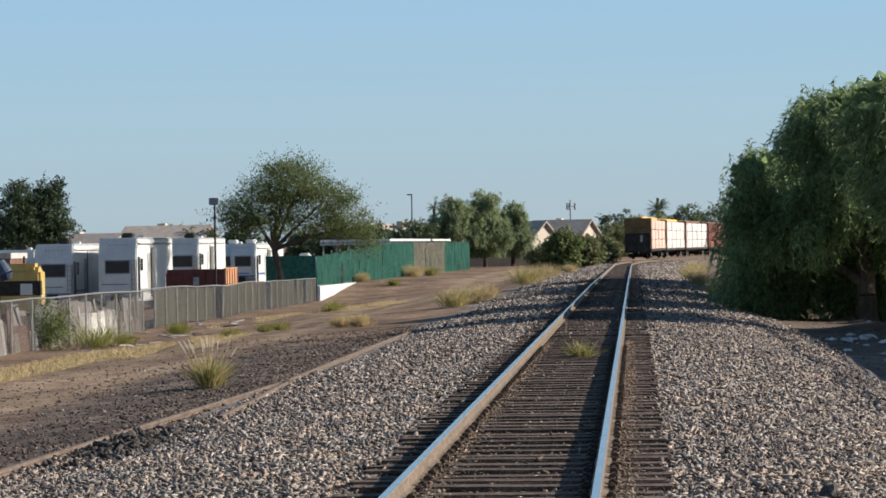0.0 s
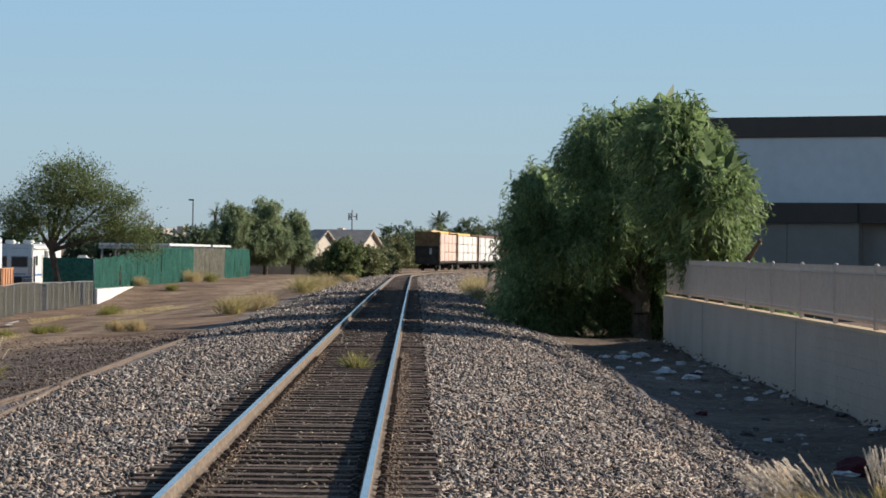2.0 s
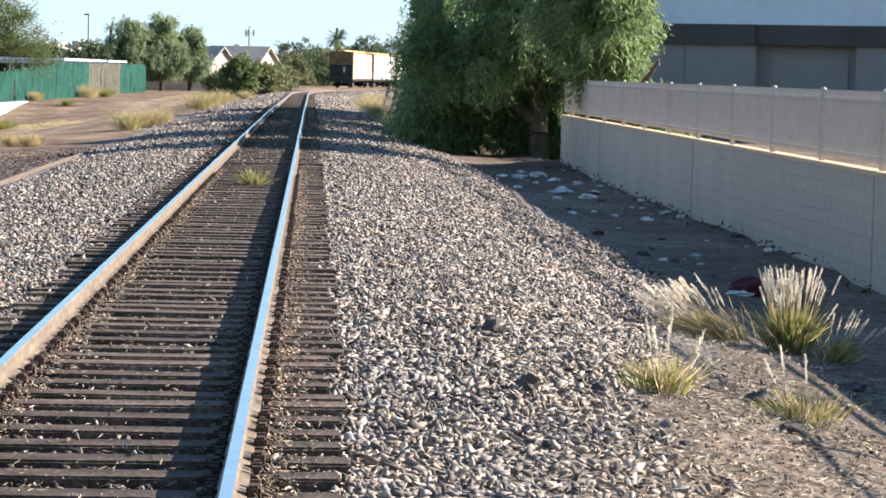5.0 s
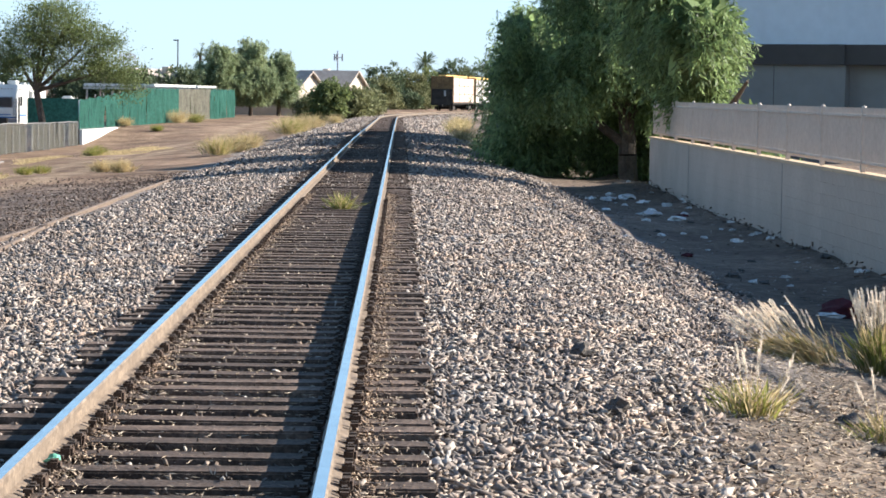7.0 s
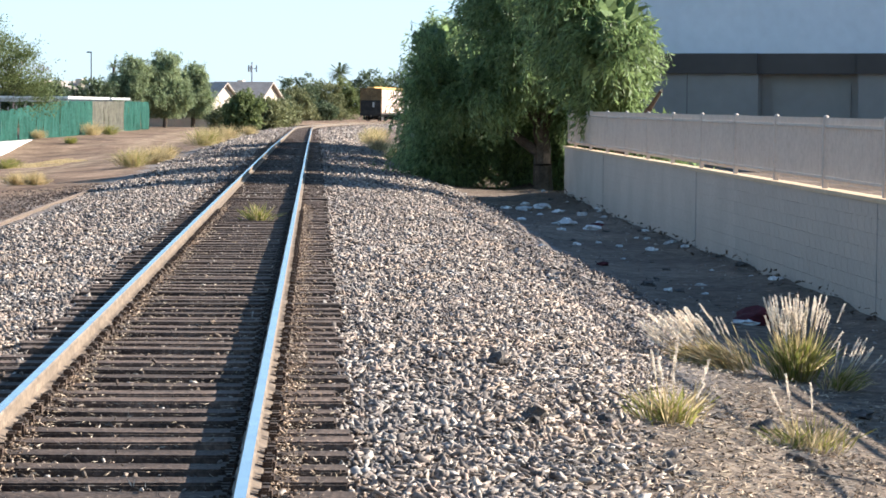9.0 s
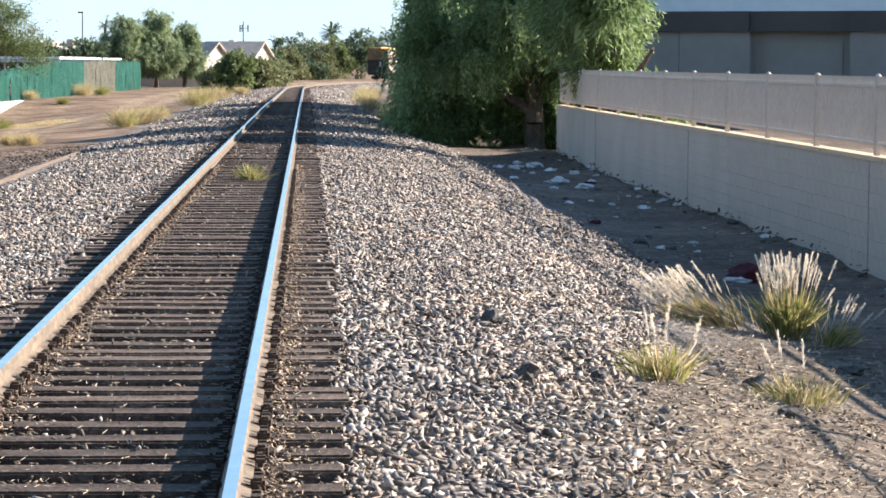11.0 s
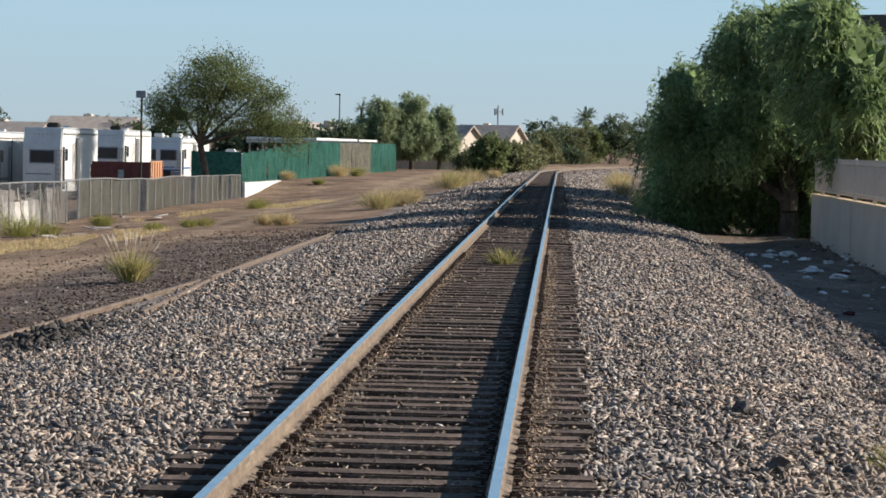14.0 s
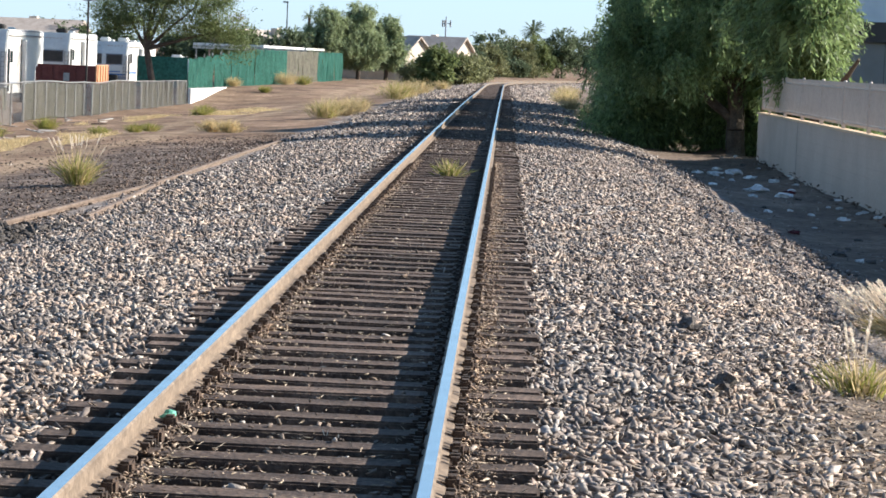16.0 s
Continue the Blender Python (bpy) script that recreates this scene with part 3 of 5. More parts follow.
# ---- boundary wall with picket fence ----
def boundary_wall():
    wall = thing("wall_east", 0, 0, 0, 0, "tan masonry boundary wall with a taupe picket fence on top", "wall", kind="structure")
    y0, y1, x0, x1 = 4.0, 71.6, 8.2, 8.4
    body = part("masonry_core", boxes((x0 + 0.010, x1 - 0.02, y0, y1, -1.1, 0.80)), BLOCK, wall)
    # block courses, near stretch as single pieces
    piece = boxes((0, 0.012, 0.003, 0.397, 0.003, 0.197), bevel=0.002)
    data = bpy.data.meshes.new("block")
    piece.to_mesh(data)
    piece.free()
    data.materials.append(BLOCK)
    rest = bmesh.new()
    count = 0
    for row in range(9):
        z = -1.0 + 0.2 * row
        y = y0 + (0.2 if row % 2 else 0.0)
        while y < y1 - 0.4:
            if 29.5 < y < 42 and count < 300:
                shared("block", data, wall, pose(x0 + 0.002, y, z))
                count += 1
            else:
                box(rest, x0 + 0.004, x0 + 0.02, y + 0.003, y + 0.397, z + 0.003, z + 0.197)
            y += 0.4
    tagged(part("distant_blocks", rest, BLOCK, wall), kind="stuff")
    for k in range(18):
        a = y0 + k * 3.8
        part("cap_stone", boxes((x0 - 0.03, x1 + 0.03, a + 0.01, min(a + 3.79, y1 + 0.03), 0.80, 0.86), bevel=0.01), CAP, wall)
    fence = part("fence_rails", boxes((x0 + 0.08, x0 + 0.12, y0, y1, 0.99, 1.03), (x0 + 0.08, x0 + 0.12, y0, y1, 1.72, 1.76), bevel=0.004), FENCE, wall)
    pickets = bmesh.new()
    for y in np.arange(y0 + 0.05, y1, 0.10):
        box(pickets, x0 + 0.09, x0 + 0.11, y - 0.010, y + 0.010, 0.94, 1.86)
    tagged(part("pickets", pickets, FENCE, wall), kind="stuff")
    for k in range(19):
        y = 31.45 + (k - 7) * 3.8
        if y0 < y < y1 + 0.5:
            post = part("fence_post", boxes((x0 + 0.06, x0 + 0.14, y - 0.04, y + 0.04, 0.86, 1.86), bevel=0.008), FENCE, wall)
            bm = bmesh.new()
            bmesh.ops.create_uvsphere(bm, u_segments=10, v_segments=6, radius=0.042, matrix=Matrix.Translation((x0 + 0.10, y, 1.855)))
            part("post_cap", bm, FENCE, post, "small rounded post cap")
            # filled joint in the masonry below every fourth post
            if k % 4 == 3:
                part("control_joint", boxes((x0 - 0.004, x0 + 0.012, y - 0.012, y + 0.012, -1.0, 0.79)), TAUPEWALL, wall, "grey filled control joint")


boundary_wall()


# ---- the big commercial building beyond the wall ----
def commercial_building():
    b = thing("commercial_building", 10.4, 123, 0, -27, "large flat-roofed commercial building with pale wall and dark brown bands", "building")
    w, a, c = 40.0, 12.8, 17.6
    part("lower_wall", boxes((0, a, 0, 14, -1.5, 3.60)), TAUPEWALL, b)
    part("lower_wall", boxes((c, w, 0, 14, -1.5, 3.60)), TAUPEWALL, b)
    part("recess_wall", boxes((a, c, 0.7, 14, -1.5, 3.60)), TAUPEWALL, b, "grey wall of a shallow recess")
    part("recess_door", boxes((a + 0.5, c - 0.5, 0.62, 0.7, -1.5, 3.1), bevel=0.01), TAUPEWALL, b, "wide grey roller door")
    part("lower_band", boxes((-0.1, a, -0.25, 13.9, 3.60, 4.55)), DARKBAND, b, "dark brown canopy band")
    part("lower_band", boxes((a, c, -0.05, 13.9, 3.60, 4.55)), DARKBAND, b, "dark brown canopy band")
    part("lower_band", boxes((c, w, -0.25, 13.9, 3.60, 4.55)), DARKBAND, b, "dark brown canopy band")
    part("upper_wall", boxes((0.02, w, 0.02, 14, 4.55, 7.64)), PALEWALL, b, "pale grey upper facade")
    part("parapet", boxes((-0.08, w, -0.12, 14, 7.64, 8.62), bevel=0.02), DARKBAND, b, "dark brown parapet")
    for x in (5.0, 9.3):
        part("panel_joint", boxes((x, x + 0.03, -0.006, 0.01, -1.4, 3.6)), DARKBAND, b)
    low = thing("low_shop_building", 6.6, 120.5, 0, 0, "low grey building with a dark flat canopy", "building")
    part("wall", boxes((0, 3.7, 0, 5, -1.5, 4.0)), TAUPEWALL, low)
    part("roof", boxes((-0.4, 3.6, -0.5, 5, 4.0, 4.4), bevel=0.02), DARKBAND, low)


commercial_building()


# ---- trees ----
def limbs(runs, parent, mat=BARK):
    """A tapered trunk and limbs from (start, end, radius, radius) runs."""
    bm = bmesh.new()
    for a, b, ra, rb in runs:
        a, b = Vector(a), Vector(b)
        last, r0 = a, ra
        for k in range(1, 5):
            f = k / 4
            p = a.lerp(b, f) + Vector((noise.noise((a.x + k, b.y, 1.0)), noise.noise((a.y + k, b.x, 2.0)), 0)) * (b - a).length * 0.06 * (k < 4)
            r = ra + (rb - ra) * f
            tube(bm, last, p, r0, r, 8)
            last, r0 = p, r
    return part("trunk", bm, mat, parent)


def in_lobes(lobes, n, shell=0.75):
    """n points spread over ellipsoid lobes, most of them near the surface, and the outward ways."""
    weight = np.array([l[3] * l[4] + l[3] * l[5] + l[4] * l[5] for l in lobes])
    pick = rng.choice(len(lobes), n, p=weight / weight.sum())
    way = unit(rng.normal(size=(n, 3)))
    c, r = np.array([l[:3] for l in lobes])[pick], np.array([l[3:6] for l in lobes])[pick]
    depth = 1 - (1 - shell) * rng.random(n) ** 1.4
    warp = np.array([0.95 + 0.42 * noise.noise((w[0] * 2.3 + k, w[1] * 2.3, w[2] * 2.3)) for w, k in zip(way, pick)])
    return c + way * r * (depth * warp)[:, None], way


def weeping_crown(parent, lobes, strands, leaf, mat, hang=1.4, floor=-0.9, fill=1.0):
    start, way = in_lobes(lobes, max(110, strands // 72), 0.82)
    pick = rng.integers(0, len(start), strands)
    size = 0.12 + 0.075 * np.mean([l[3] for l in lobes])
    start, way = start[pick] + rng.normal(size=(strands, 3)) * size * (1.5, 1.5, 1.0), way[pick]
    deep, deep_way = in_lobes(lobes, strands // 6, 0.1)
    start[: len(deep)], way[: len(deep)] = deep * (1, 1, 1), deep_way
    out = way * (1, 1, 0.2)
    length = hang * rng.uniform(0.4, 1.25, strands)
    pieces = []
    steps = 13
    wind = unit(rng.normal(size=(strands, 3)) * (1, 1, 0)) * 0.08
    for k in range(steps):
        f = k / steps
        p = start + out * 0.30 * f + wind * f
        p = p + np.stack([np.zeros(strands), np.zeros(strands), 0.16 * np.sin(f * 2.2) - length * f ** 1.25], 1)
        aim = unit(rng.normal(size=(strands, 3)) * 0.55 + out * 0.5 + np.array([0, 0, -0.75]))
        keep = p[:, 2] > floor
        pieces.append(blades(p[keep], aim[keep], rng.uniform(0.9, 1.7, keep.sum()) * leaf, rng.uniform(0.18, 0.32, keep.sum()) * leaf))
    # outsized blades added deep inside to block the sun and darken the cast shadow
    inner, _ = in_lobes([(*l[:3], l[3] * 0.64, l[4] * 0.64, l[5] * 0.64) for l in lobes], strands * 2, 0.0)
    inner = inner[inner[:, 2] > floor]
    pieces.append(blades(inner, unit(rng.normal(size=inner.shape)), rng.uniform(0.3, 0.5, len(inner)) * fill, rng.uniform(0.12, 0.22, len(inner)) * fill))
    return polygons("crown", np.concatenate(pieces), 4, mat, parent)


def airy_crown(parent, lobes, sprays, leaf, mat, up=0.2, per=11, reach=0.5):
    start, way = in_lobes(lobes, max(60, sprays // 9), 0.4)
    pick = rng.integers(0, len(start), sprays)
    start, way = start[pick] + rng.normal(size=(sprays, 3)) * max(reach * 0.55, 0.16 * float(np.mean([l[3] for l in lobes]))) * np.array((1, 1, 0.6)), way[pick]
    pieces = []
    aim = unit(way * (1, 1, 0.5) + rng.normal(size=(sprays, 3)) * 0.5 + np.array([0, 0, up]))
    for k in range(per):
        p = start + aim * reach * (k / per) + rng.normal(size=(sprays, 3)) * reach * 0.10
        d = unit(aim * 0.5 + rng.normal(size=(sprays, 3)))
        pieces.append(blades(p, d, rng.uniform(0.6, 1.3, sprays) * leaf, rng.uniform(0.25, 0.5, sprays) * leaf))
    return polygons("crown", np.concatenate(pieces), 4, mat, parent)


def pepper_trees():
    t = thing("pepper_tree", 8.2, 79, -0.8, 0, "large weeping green pepper tree reaching the ground beside the wall", "tree")
    # sunlit crown above, overhanging the shaded skirt that hangs to the ground
    lobes = [(-0.5, 0, 6.45, 1.45, 1.9, 1.2), (-1.4, 0.1, 5.95, 0.8, 1.5, 0.95), (1.05, 0.1, 6.2, 1.05, 1.8, 1.05), (1.65, 0.3, 5.5, 0.7, 1.4, 1.0), (2.55, 0, 4.65, 0.7, 1.2, 0.75),
             (2.45, 0, 3.7, 0.45, 0.9, 0.75), (0.35, -1.1, 4.9, 1.55, 1.5, 1.35), (-0.95, -0.9, 4.5, 1.0, 1.5, 1.15), (1.55, -0.7, 3.3, 1.05, 1.2, 0.85), (0.0, -0.6, 3.5, 1.3, 1.2, 0.8),
             (-3.55, 0.4, 4.8, 0.5, 0.9, 0.5), (-3.45, 0.5, 3.6, 0.75, 1.2, 0.75), (-2.0, 0.0, 3.2, 0.9, 1.4, 0.8), (-0.4, 4.4, 4.4, 1.4, 1.4, 1.4)]
    lobes = [(a, b, c, d, e * 1.9, f) for a, b, c, d, e, f in lobes]
    # the lobes farthest east are added unseen behind the wall, to shade the rest
    skirt = [(-3.0, 2.2, 1.9, 1.5, 1.2, 1.5), (-1.0, 2.6, 2.2, 2.0, 1.2, 1.6), (1.0, 2.6, 1.8, 1.9, 1.2, 1.6), (2.8, 1.4, 1.5, 1.4, 1.6, 1.4), (-2.6, 2.1, 0.8, 2.0, 1.1, 0.9), (0.0, 2.4, 0.7, 2.2, 1.1, 0.9), (3.6, -1.5, 1.6, 0.9, 1.6, 1.3)]
    limbs([((0.2, 0.6, -0.3), (0, 0.4, 2.2), 0.34, 0.24), ((0, 0.4, 2.2), (-1.6, 0.2, 4.6), 0.2, 0.06), ((0, 0.4, 2.2), (0.5, 0.3, 5.6), 0.2, 0.06), ((0, 0.4, 2.0), (2.2, 0.4, 4.2), 0.17, 0.05),
           ((0.1, 0.5, 1.2), (-2.9, 0.4, 3.6), 0.17, 0.05)], t)
    weeping_crown(t, lobes, 9500, 0.16, PEPPERLEAF, 1.15, -0.1)
    weeping_crown(t, skirt, 3600, 0.17, PEPPERLEAF, 1.5, -0.05)
    for x, y, s, lob in ((6.4, 97, 2400, [(0.5, -9, 4.3, 1.3, 3.4, 1.4), (0.3, -8, 1.6, 1.5, 2.8, 1.4), (-0.3, 0, 4.9, 1.0, 2.2, 1.2), (0.3, 2, 4.4, 1.5, 3.4, 1.4), (0.1, -4, 3.6, 1.6, 2.8, 1.6), (0.0, 0, 2.4, 1.9, 4.4, 1.6), (-0.4, -4, 1.2, 1.5, 3.0, 1.3), (-0.5, 3, 1.2, 1.6, 3.2, 1.3), (0.8, 5, 4.6, 1.2, 2.4, 1.3)]),
                         (7.1, 110, 1800, [(-0.1, -6, 4.6, 1.3, 2.4, 1.3), (0, 0, 4.9, 1.7, 3.0, 1.5), (-0.6, 4, 3.5, 1.7, 3.4, 1.7), (0.3, -3, 4.2, 1.7, 3.0, 1.6), (-0.4, 0, 1.8, 2.0, 5.0, 1.7)]),
                         (9.15, 66.6, 2000, [(-1.3, 0, 6.0, 0.9, 2.4, 0.95), (-0.7, 0.3, 5.2, 0.75, 2.4, 1.0), (0.0, 0, 3.9, 0.5, 1.1, 0.9), (-0.5, 0.5, 4.0, 1.0, 1.4, 1.1), (-0.4, -2.0, 4.6, 0.8, 1.6, 1.0), (-0.1, 0.4, 3.2, 0.7, 1.0, 0.7), (-0.8, 3.8, 5.0, 0.9, 2.0, 1.0)]),):
        t = thing("pepper_tree", x, y, land(x, y) - 0.05, 0, "dense weeping pepper tree close to the larger one", "tree")
        limbs([((0, 0, -0.2), (0.1, 0.3, 1.6), 0.22, 0.16), ((0.1, 0.3, 1.6), (-0.9, 1.6, 3.0), 0.14, 0.04), ((0.1, 0.3, 1.6), (0.9, -1.6, 3.2), 0.14, 0.04)], t)
        weeping_crown(t, lob, s, 0.19, PEPPERLEAF, 1.0, 0.05, 2.0)


pepper_trees()


def broad_tree(name, x, y, label, lobes, sprays, leaf, mat, trunk=0.18, up=0.2, reach=0.5, lean=0.0, per=11):
    z = land(x, y)
    t = thing(name, x, y, z - 0.03, 0, label, "tree")
    top = max(l[2] for l in lobes)
    fork = (lean, 0, top * 0.42)
    runs = [((0, 0, -0.1), fork, trunk, trunk * 0.72)]
    for l in lobes[:7]:
        runs.append((fork, (l[0], l[1], l[2] + l[5] * 0.3), trunk * 0.55, trunk * 0.12))
    limbs(runs, t)
    airy_crown(t, lobes, sprays, leaf, mat, up, per, reach)
    return t


def yard_trees():
    zb = land(-20.15, 152)
    h = -zb
    broad_tree("mesquite_tree", -20.15, 152, "spreading mesquite tree with fine feathery leaves and dark trunk",
               [(-0.4, 0, 4.9 + h, 1.7, 2.0, 0.75), (1.1, 0, 5.7 + h, 1.6, 1.8, 0.8), (-2.3, 0.3, 4.4 + h, 1.3, 1.6, 0.65), (2.5, 0, 4.6 + h, 1.5, 1.6, 0.7), (3.9, 0, 3.1 + h, 1.2, 1.2, 0.5), (-0.9, -0.3, 3.5 + h, 2.0, 1.6, 0.5),
                (0.2, 0.2, 6.6 + h, 1.3, 1.1, 0.55), (-3.0, 0, 3.4 + h, 0.8, 0.9, 0.5), (2.0, 0, 3.3 + h, 1.5, 1.2, 0.5), (4.7, 0.2, 2.2 + h, 0.8, 0.8, 0.4), (-1.6, 0, 5.6 + h, 0.9, 1.0, 0.5)], 3600, 0.16, MESQUITELEAF, 0.26, 0.35, 0.8, lean=-0.7)
    for x, y, s in ((-54.2, 222, 1.0), (-51.9, 224, 1.05), (-60.5, 218, 0.8)):
        broad_tree("pine_tree", x, y, "dark green pine tree with layered branches", [(0, 0, 3.0 * s, 2.0 * s, 1.8, 1.1 * s), (0.3, 0, 4.6 * s, 1.8 * s, 1.6, 1.1 * s), (-0.2, 0, 6.2 * s, 1.5 * s, 1.3, 1.1 * s), (0.2, 0, 7.6 * s, 1.0 * s, 0.9, 0.9 * s), (-1.2 * s, 0, 5.0 * s, 0.9, 0.9, 0.6)],
                   1500, 0.30, PINELEAF, 0.25, 0.1, 0.7)
    # pepper trees along the lot's far end
    for x, y, w, hgt, nst in ((-18.2, 268, 2.7, 7.4, 2300), (-15.0, 270, 2.3, 7.9, 2200), (-12.3, 276, 1.8, 7.0, 1700)):
        t = thing("pepper_tree", x, y, land(x, y), 0, "rounded drooping pepper tree beside a pale block wall", "tree", "pepper trees by the lot")
        limbs([((0, 0, -0.1), (0.1, 0, hgt * 0.4), 0.25, 0.18), ((0.1, 0, hgt * 0.4), (-w * 0.5, 0, hgt * 0.75), 0.14, 0.04), ((0.1, 0, hgt * 0.4), (w * 0.5, 0, hgt * 0.75), 0.14, 0.04)], t)
        weeping_crown(t, [(0, 0, hgt * 0.72, w * 0.8, w, hgt * 0.28), (-w * 0.5, 0, hgt * 0.5, w * 0.6, w * 0.7, hgt * 0.25), (w * 0.5, 0, hgt * 0.5, w * 0.6, w * 0.7, hgt * 0.25), (0, 0.4, hgt * 0.35, w * 0.8, w * 0.8, hgt * 0.2)], nst, 0.30, SILVERLEAF, 0.9, 1.15)
    # scrub and dark trees toward the bend
    rows = [(-6.0, 250, 1.45, 3.7, MESQUITELEAF, "round green shrub by the line"), (-3.9, 258, 1.2, 2.8, OLIVELEAF, "olive desert shrub by the line"), (-1.6, 412, 3.6, 7.6, DARKLEAF, "dark evergreen tree by the bend"), (2.4, 424, 3.2, 7.0, OLIVELEAF, "olive green tree by the bend"),
            (10.5, 440, 3.8, 9.0, DARKLEAF, "dark evergreen tree behind the track"), (15.0, 446, 4.0, 9.2, DARKLEAF, "dark evergreen tree behind the track"), (20.5, 450, 4.0, 8.4, MESQUITELEAF, "green tree behind the track"), (25.5, 454, 4.0, 8.2, DARKLEAF, "dark tree behind the track"), (6.0, 436, 3.0, 6.6, MESQUITELEAF, "green tree behind the track"),
            (-0.4, 404, 1.9, 2.4, OLIVELEAF, "low olive bush by the line"), (2.2, 408, 2.1, 2.6, DARKLEAF, "low dark bush by the line"), (4.6, 416, 1.9, 2.3, OLIVELEAF, "low olive bush by the line"), (-4.2, 300, 2.2, 2.2, OLIVELEAF, "low olive scrub by the line"), (-3.6, 275, 1.3, 2.9, OLIVELEAF, "olive scrub by the line"), (-3.2, 292, 1.3, 2.6, OLIVELEAF, "olive scrub by the line"), (-2.9, 330, 1.7, 3.0, OLIVELEAF, "olive scrub by the line"), (-5.0, 345, 2.6, 4.2, DARKLEAF, "dark green tree before the houses"), (-2.0, 380, 2.4, 5.0, OLIVELEAF, "olive green tree by the bend"), (-7.6, 300, 2.2, 3.0, OLIVELEAF, "olive scrub before the houses"), (-8.6, 262, 1.3, 2.2, OLIVELEAF, "small olive bush beside a wall"),
            (-22.0, 262, 2.6, 5.0, DARKLEAF, "dark tree behind the lot"), (-25.5, 250, 2.4, 4.6, DARKLEAF, "dark tree behind the lot"), (-29.0, 255, 2.5, 4.7, DARKLEAF, "dark tree behind the lot"), (-47, 260, 3.4, 4.7, DARKLEAF, "dark rounded tree behind the trailers"), (-41.5, 245, 2.0, 4.5, DARKLEAF, "dark rounded tree behind the trailers"), (-36.5, 240, 1.8, 4.4, PINELEAF, "dark tree behind the trailers"),
            (-33, 262, 2.6, 4.2, DARKLEAF, "dark tree behind the trailers"), (-68, 240, 4.0, 6.5, PINELEAF, "dark tree behind the trailers")]
    for x, y, w, hgt, m, label in rows:
        low = hgt < 2.5
        broad_tree("bush" if low else "tree", x, y, label, [(0, 0, hgt * 0.66, w * 0.8, w * 0.8, hgt * 0.34), (-w * 0.45, 0, hgt * 0.48, w * 0.62, w * 0.7, hgt * 0.34), (w * 0.45, 0.2, hgt * 0.46, w * 0.62, w * 0.7, hgt * 0.34), (0, -0.3, hgt * 0.3, w * 0.8, w * 0.6, hgt * 0.28)],
                   560 if low else 1050, 0.30 if low else 0.46, m, 0.06 if low else 0.16, 0.2, 0.6, per=8)
    # bare tree
    t = thing("bare_tree", -27.5, 240, land(-27.5, 240), 0, "leafless tree with pale greyish twigs", "tree")
    bm = bmesh.new()
    def grow(a, d, length, r, depth):
        b = a + d * length
        tube(bm, a, b, r, r * 0.65, 5)
        if depth:
            for _ in range(3):
                grow(b, (d + Vector(rng.normal(size=3) * 0.5) + Vector((0, 0, 0.15))).normalized(), length * 0.72, r * 0.6, depth - 1)
    grow(Vector((0, 0, 0)), Vector((0, 0, 1)), 2.4, 0.14, 5)
    part("branches", bm, TWIG, t)


yard_trees()


def palm(x, y, trunk, fronds, length, droop, label, mat):
    t = thing("palm_tree", x, y, land(x, y), 0, label, "palm tree")
    part("trunk", tubes(((0, 0, -0.1), (0, 0, trunk), 0.26, 0.18), sides=9), BARK, t)
    pieces = []
    for k in range(fronds):
        a, el = rng.uniform(0, math.tau), rng.uniform(-0.5, 1.3)
        d = np.array([math.cos(a) * math.cos(el), math.sin(a) * math.cos(el), math.sin(el)])
        p = np.array([0, 0, trunk])
        for j in range(8):
            step = d * length / 8
            q = p + step
            for s in (-1, 1):
                side = np.cross(d, (0, 0, 1)) * s
                w = 0.28 * length * math.sin(math.pi * (j + 1.3) / 10)
                tip = (p + q) / 2 + side * w * 0.6 + d * w * 0.7 - np.array([0, 0, 0.15 * w])
                pieces.append([p, q, tip, (p + tip) / 2 - np.array([0, 0, 0.03])])
            p = q
            d = d - np.array([0, 0, droop])
            d /= np.linalg.norm(d)
    polygons("frond_crown", np.array(pieces), 4, mat, t)


palm(-25.2, 330, 6.2 + 1.2, 34, 1.1, 0.10, "tall fan palm with a small tufted head", DARKLEAF)
palm(5.6, 470, 7.0 + 1.2, 60, 2.6, 0.12, "date palm with arching fronds", DARKLEAF)


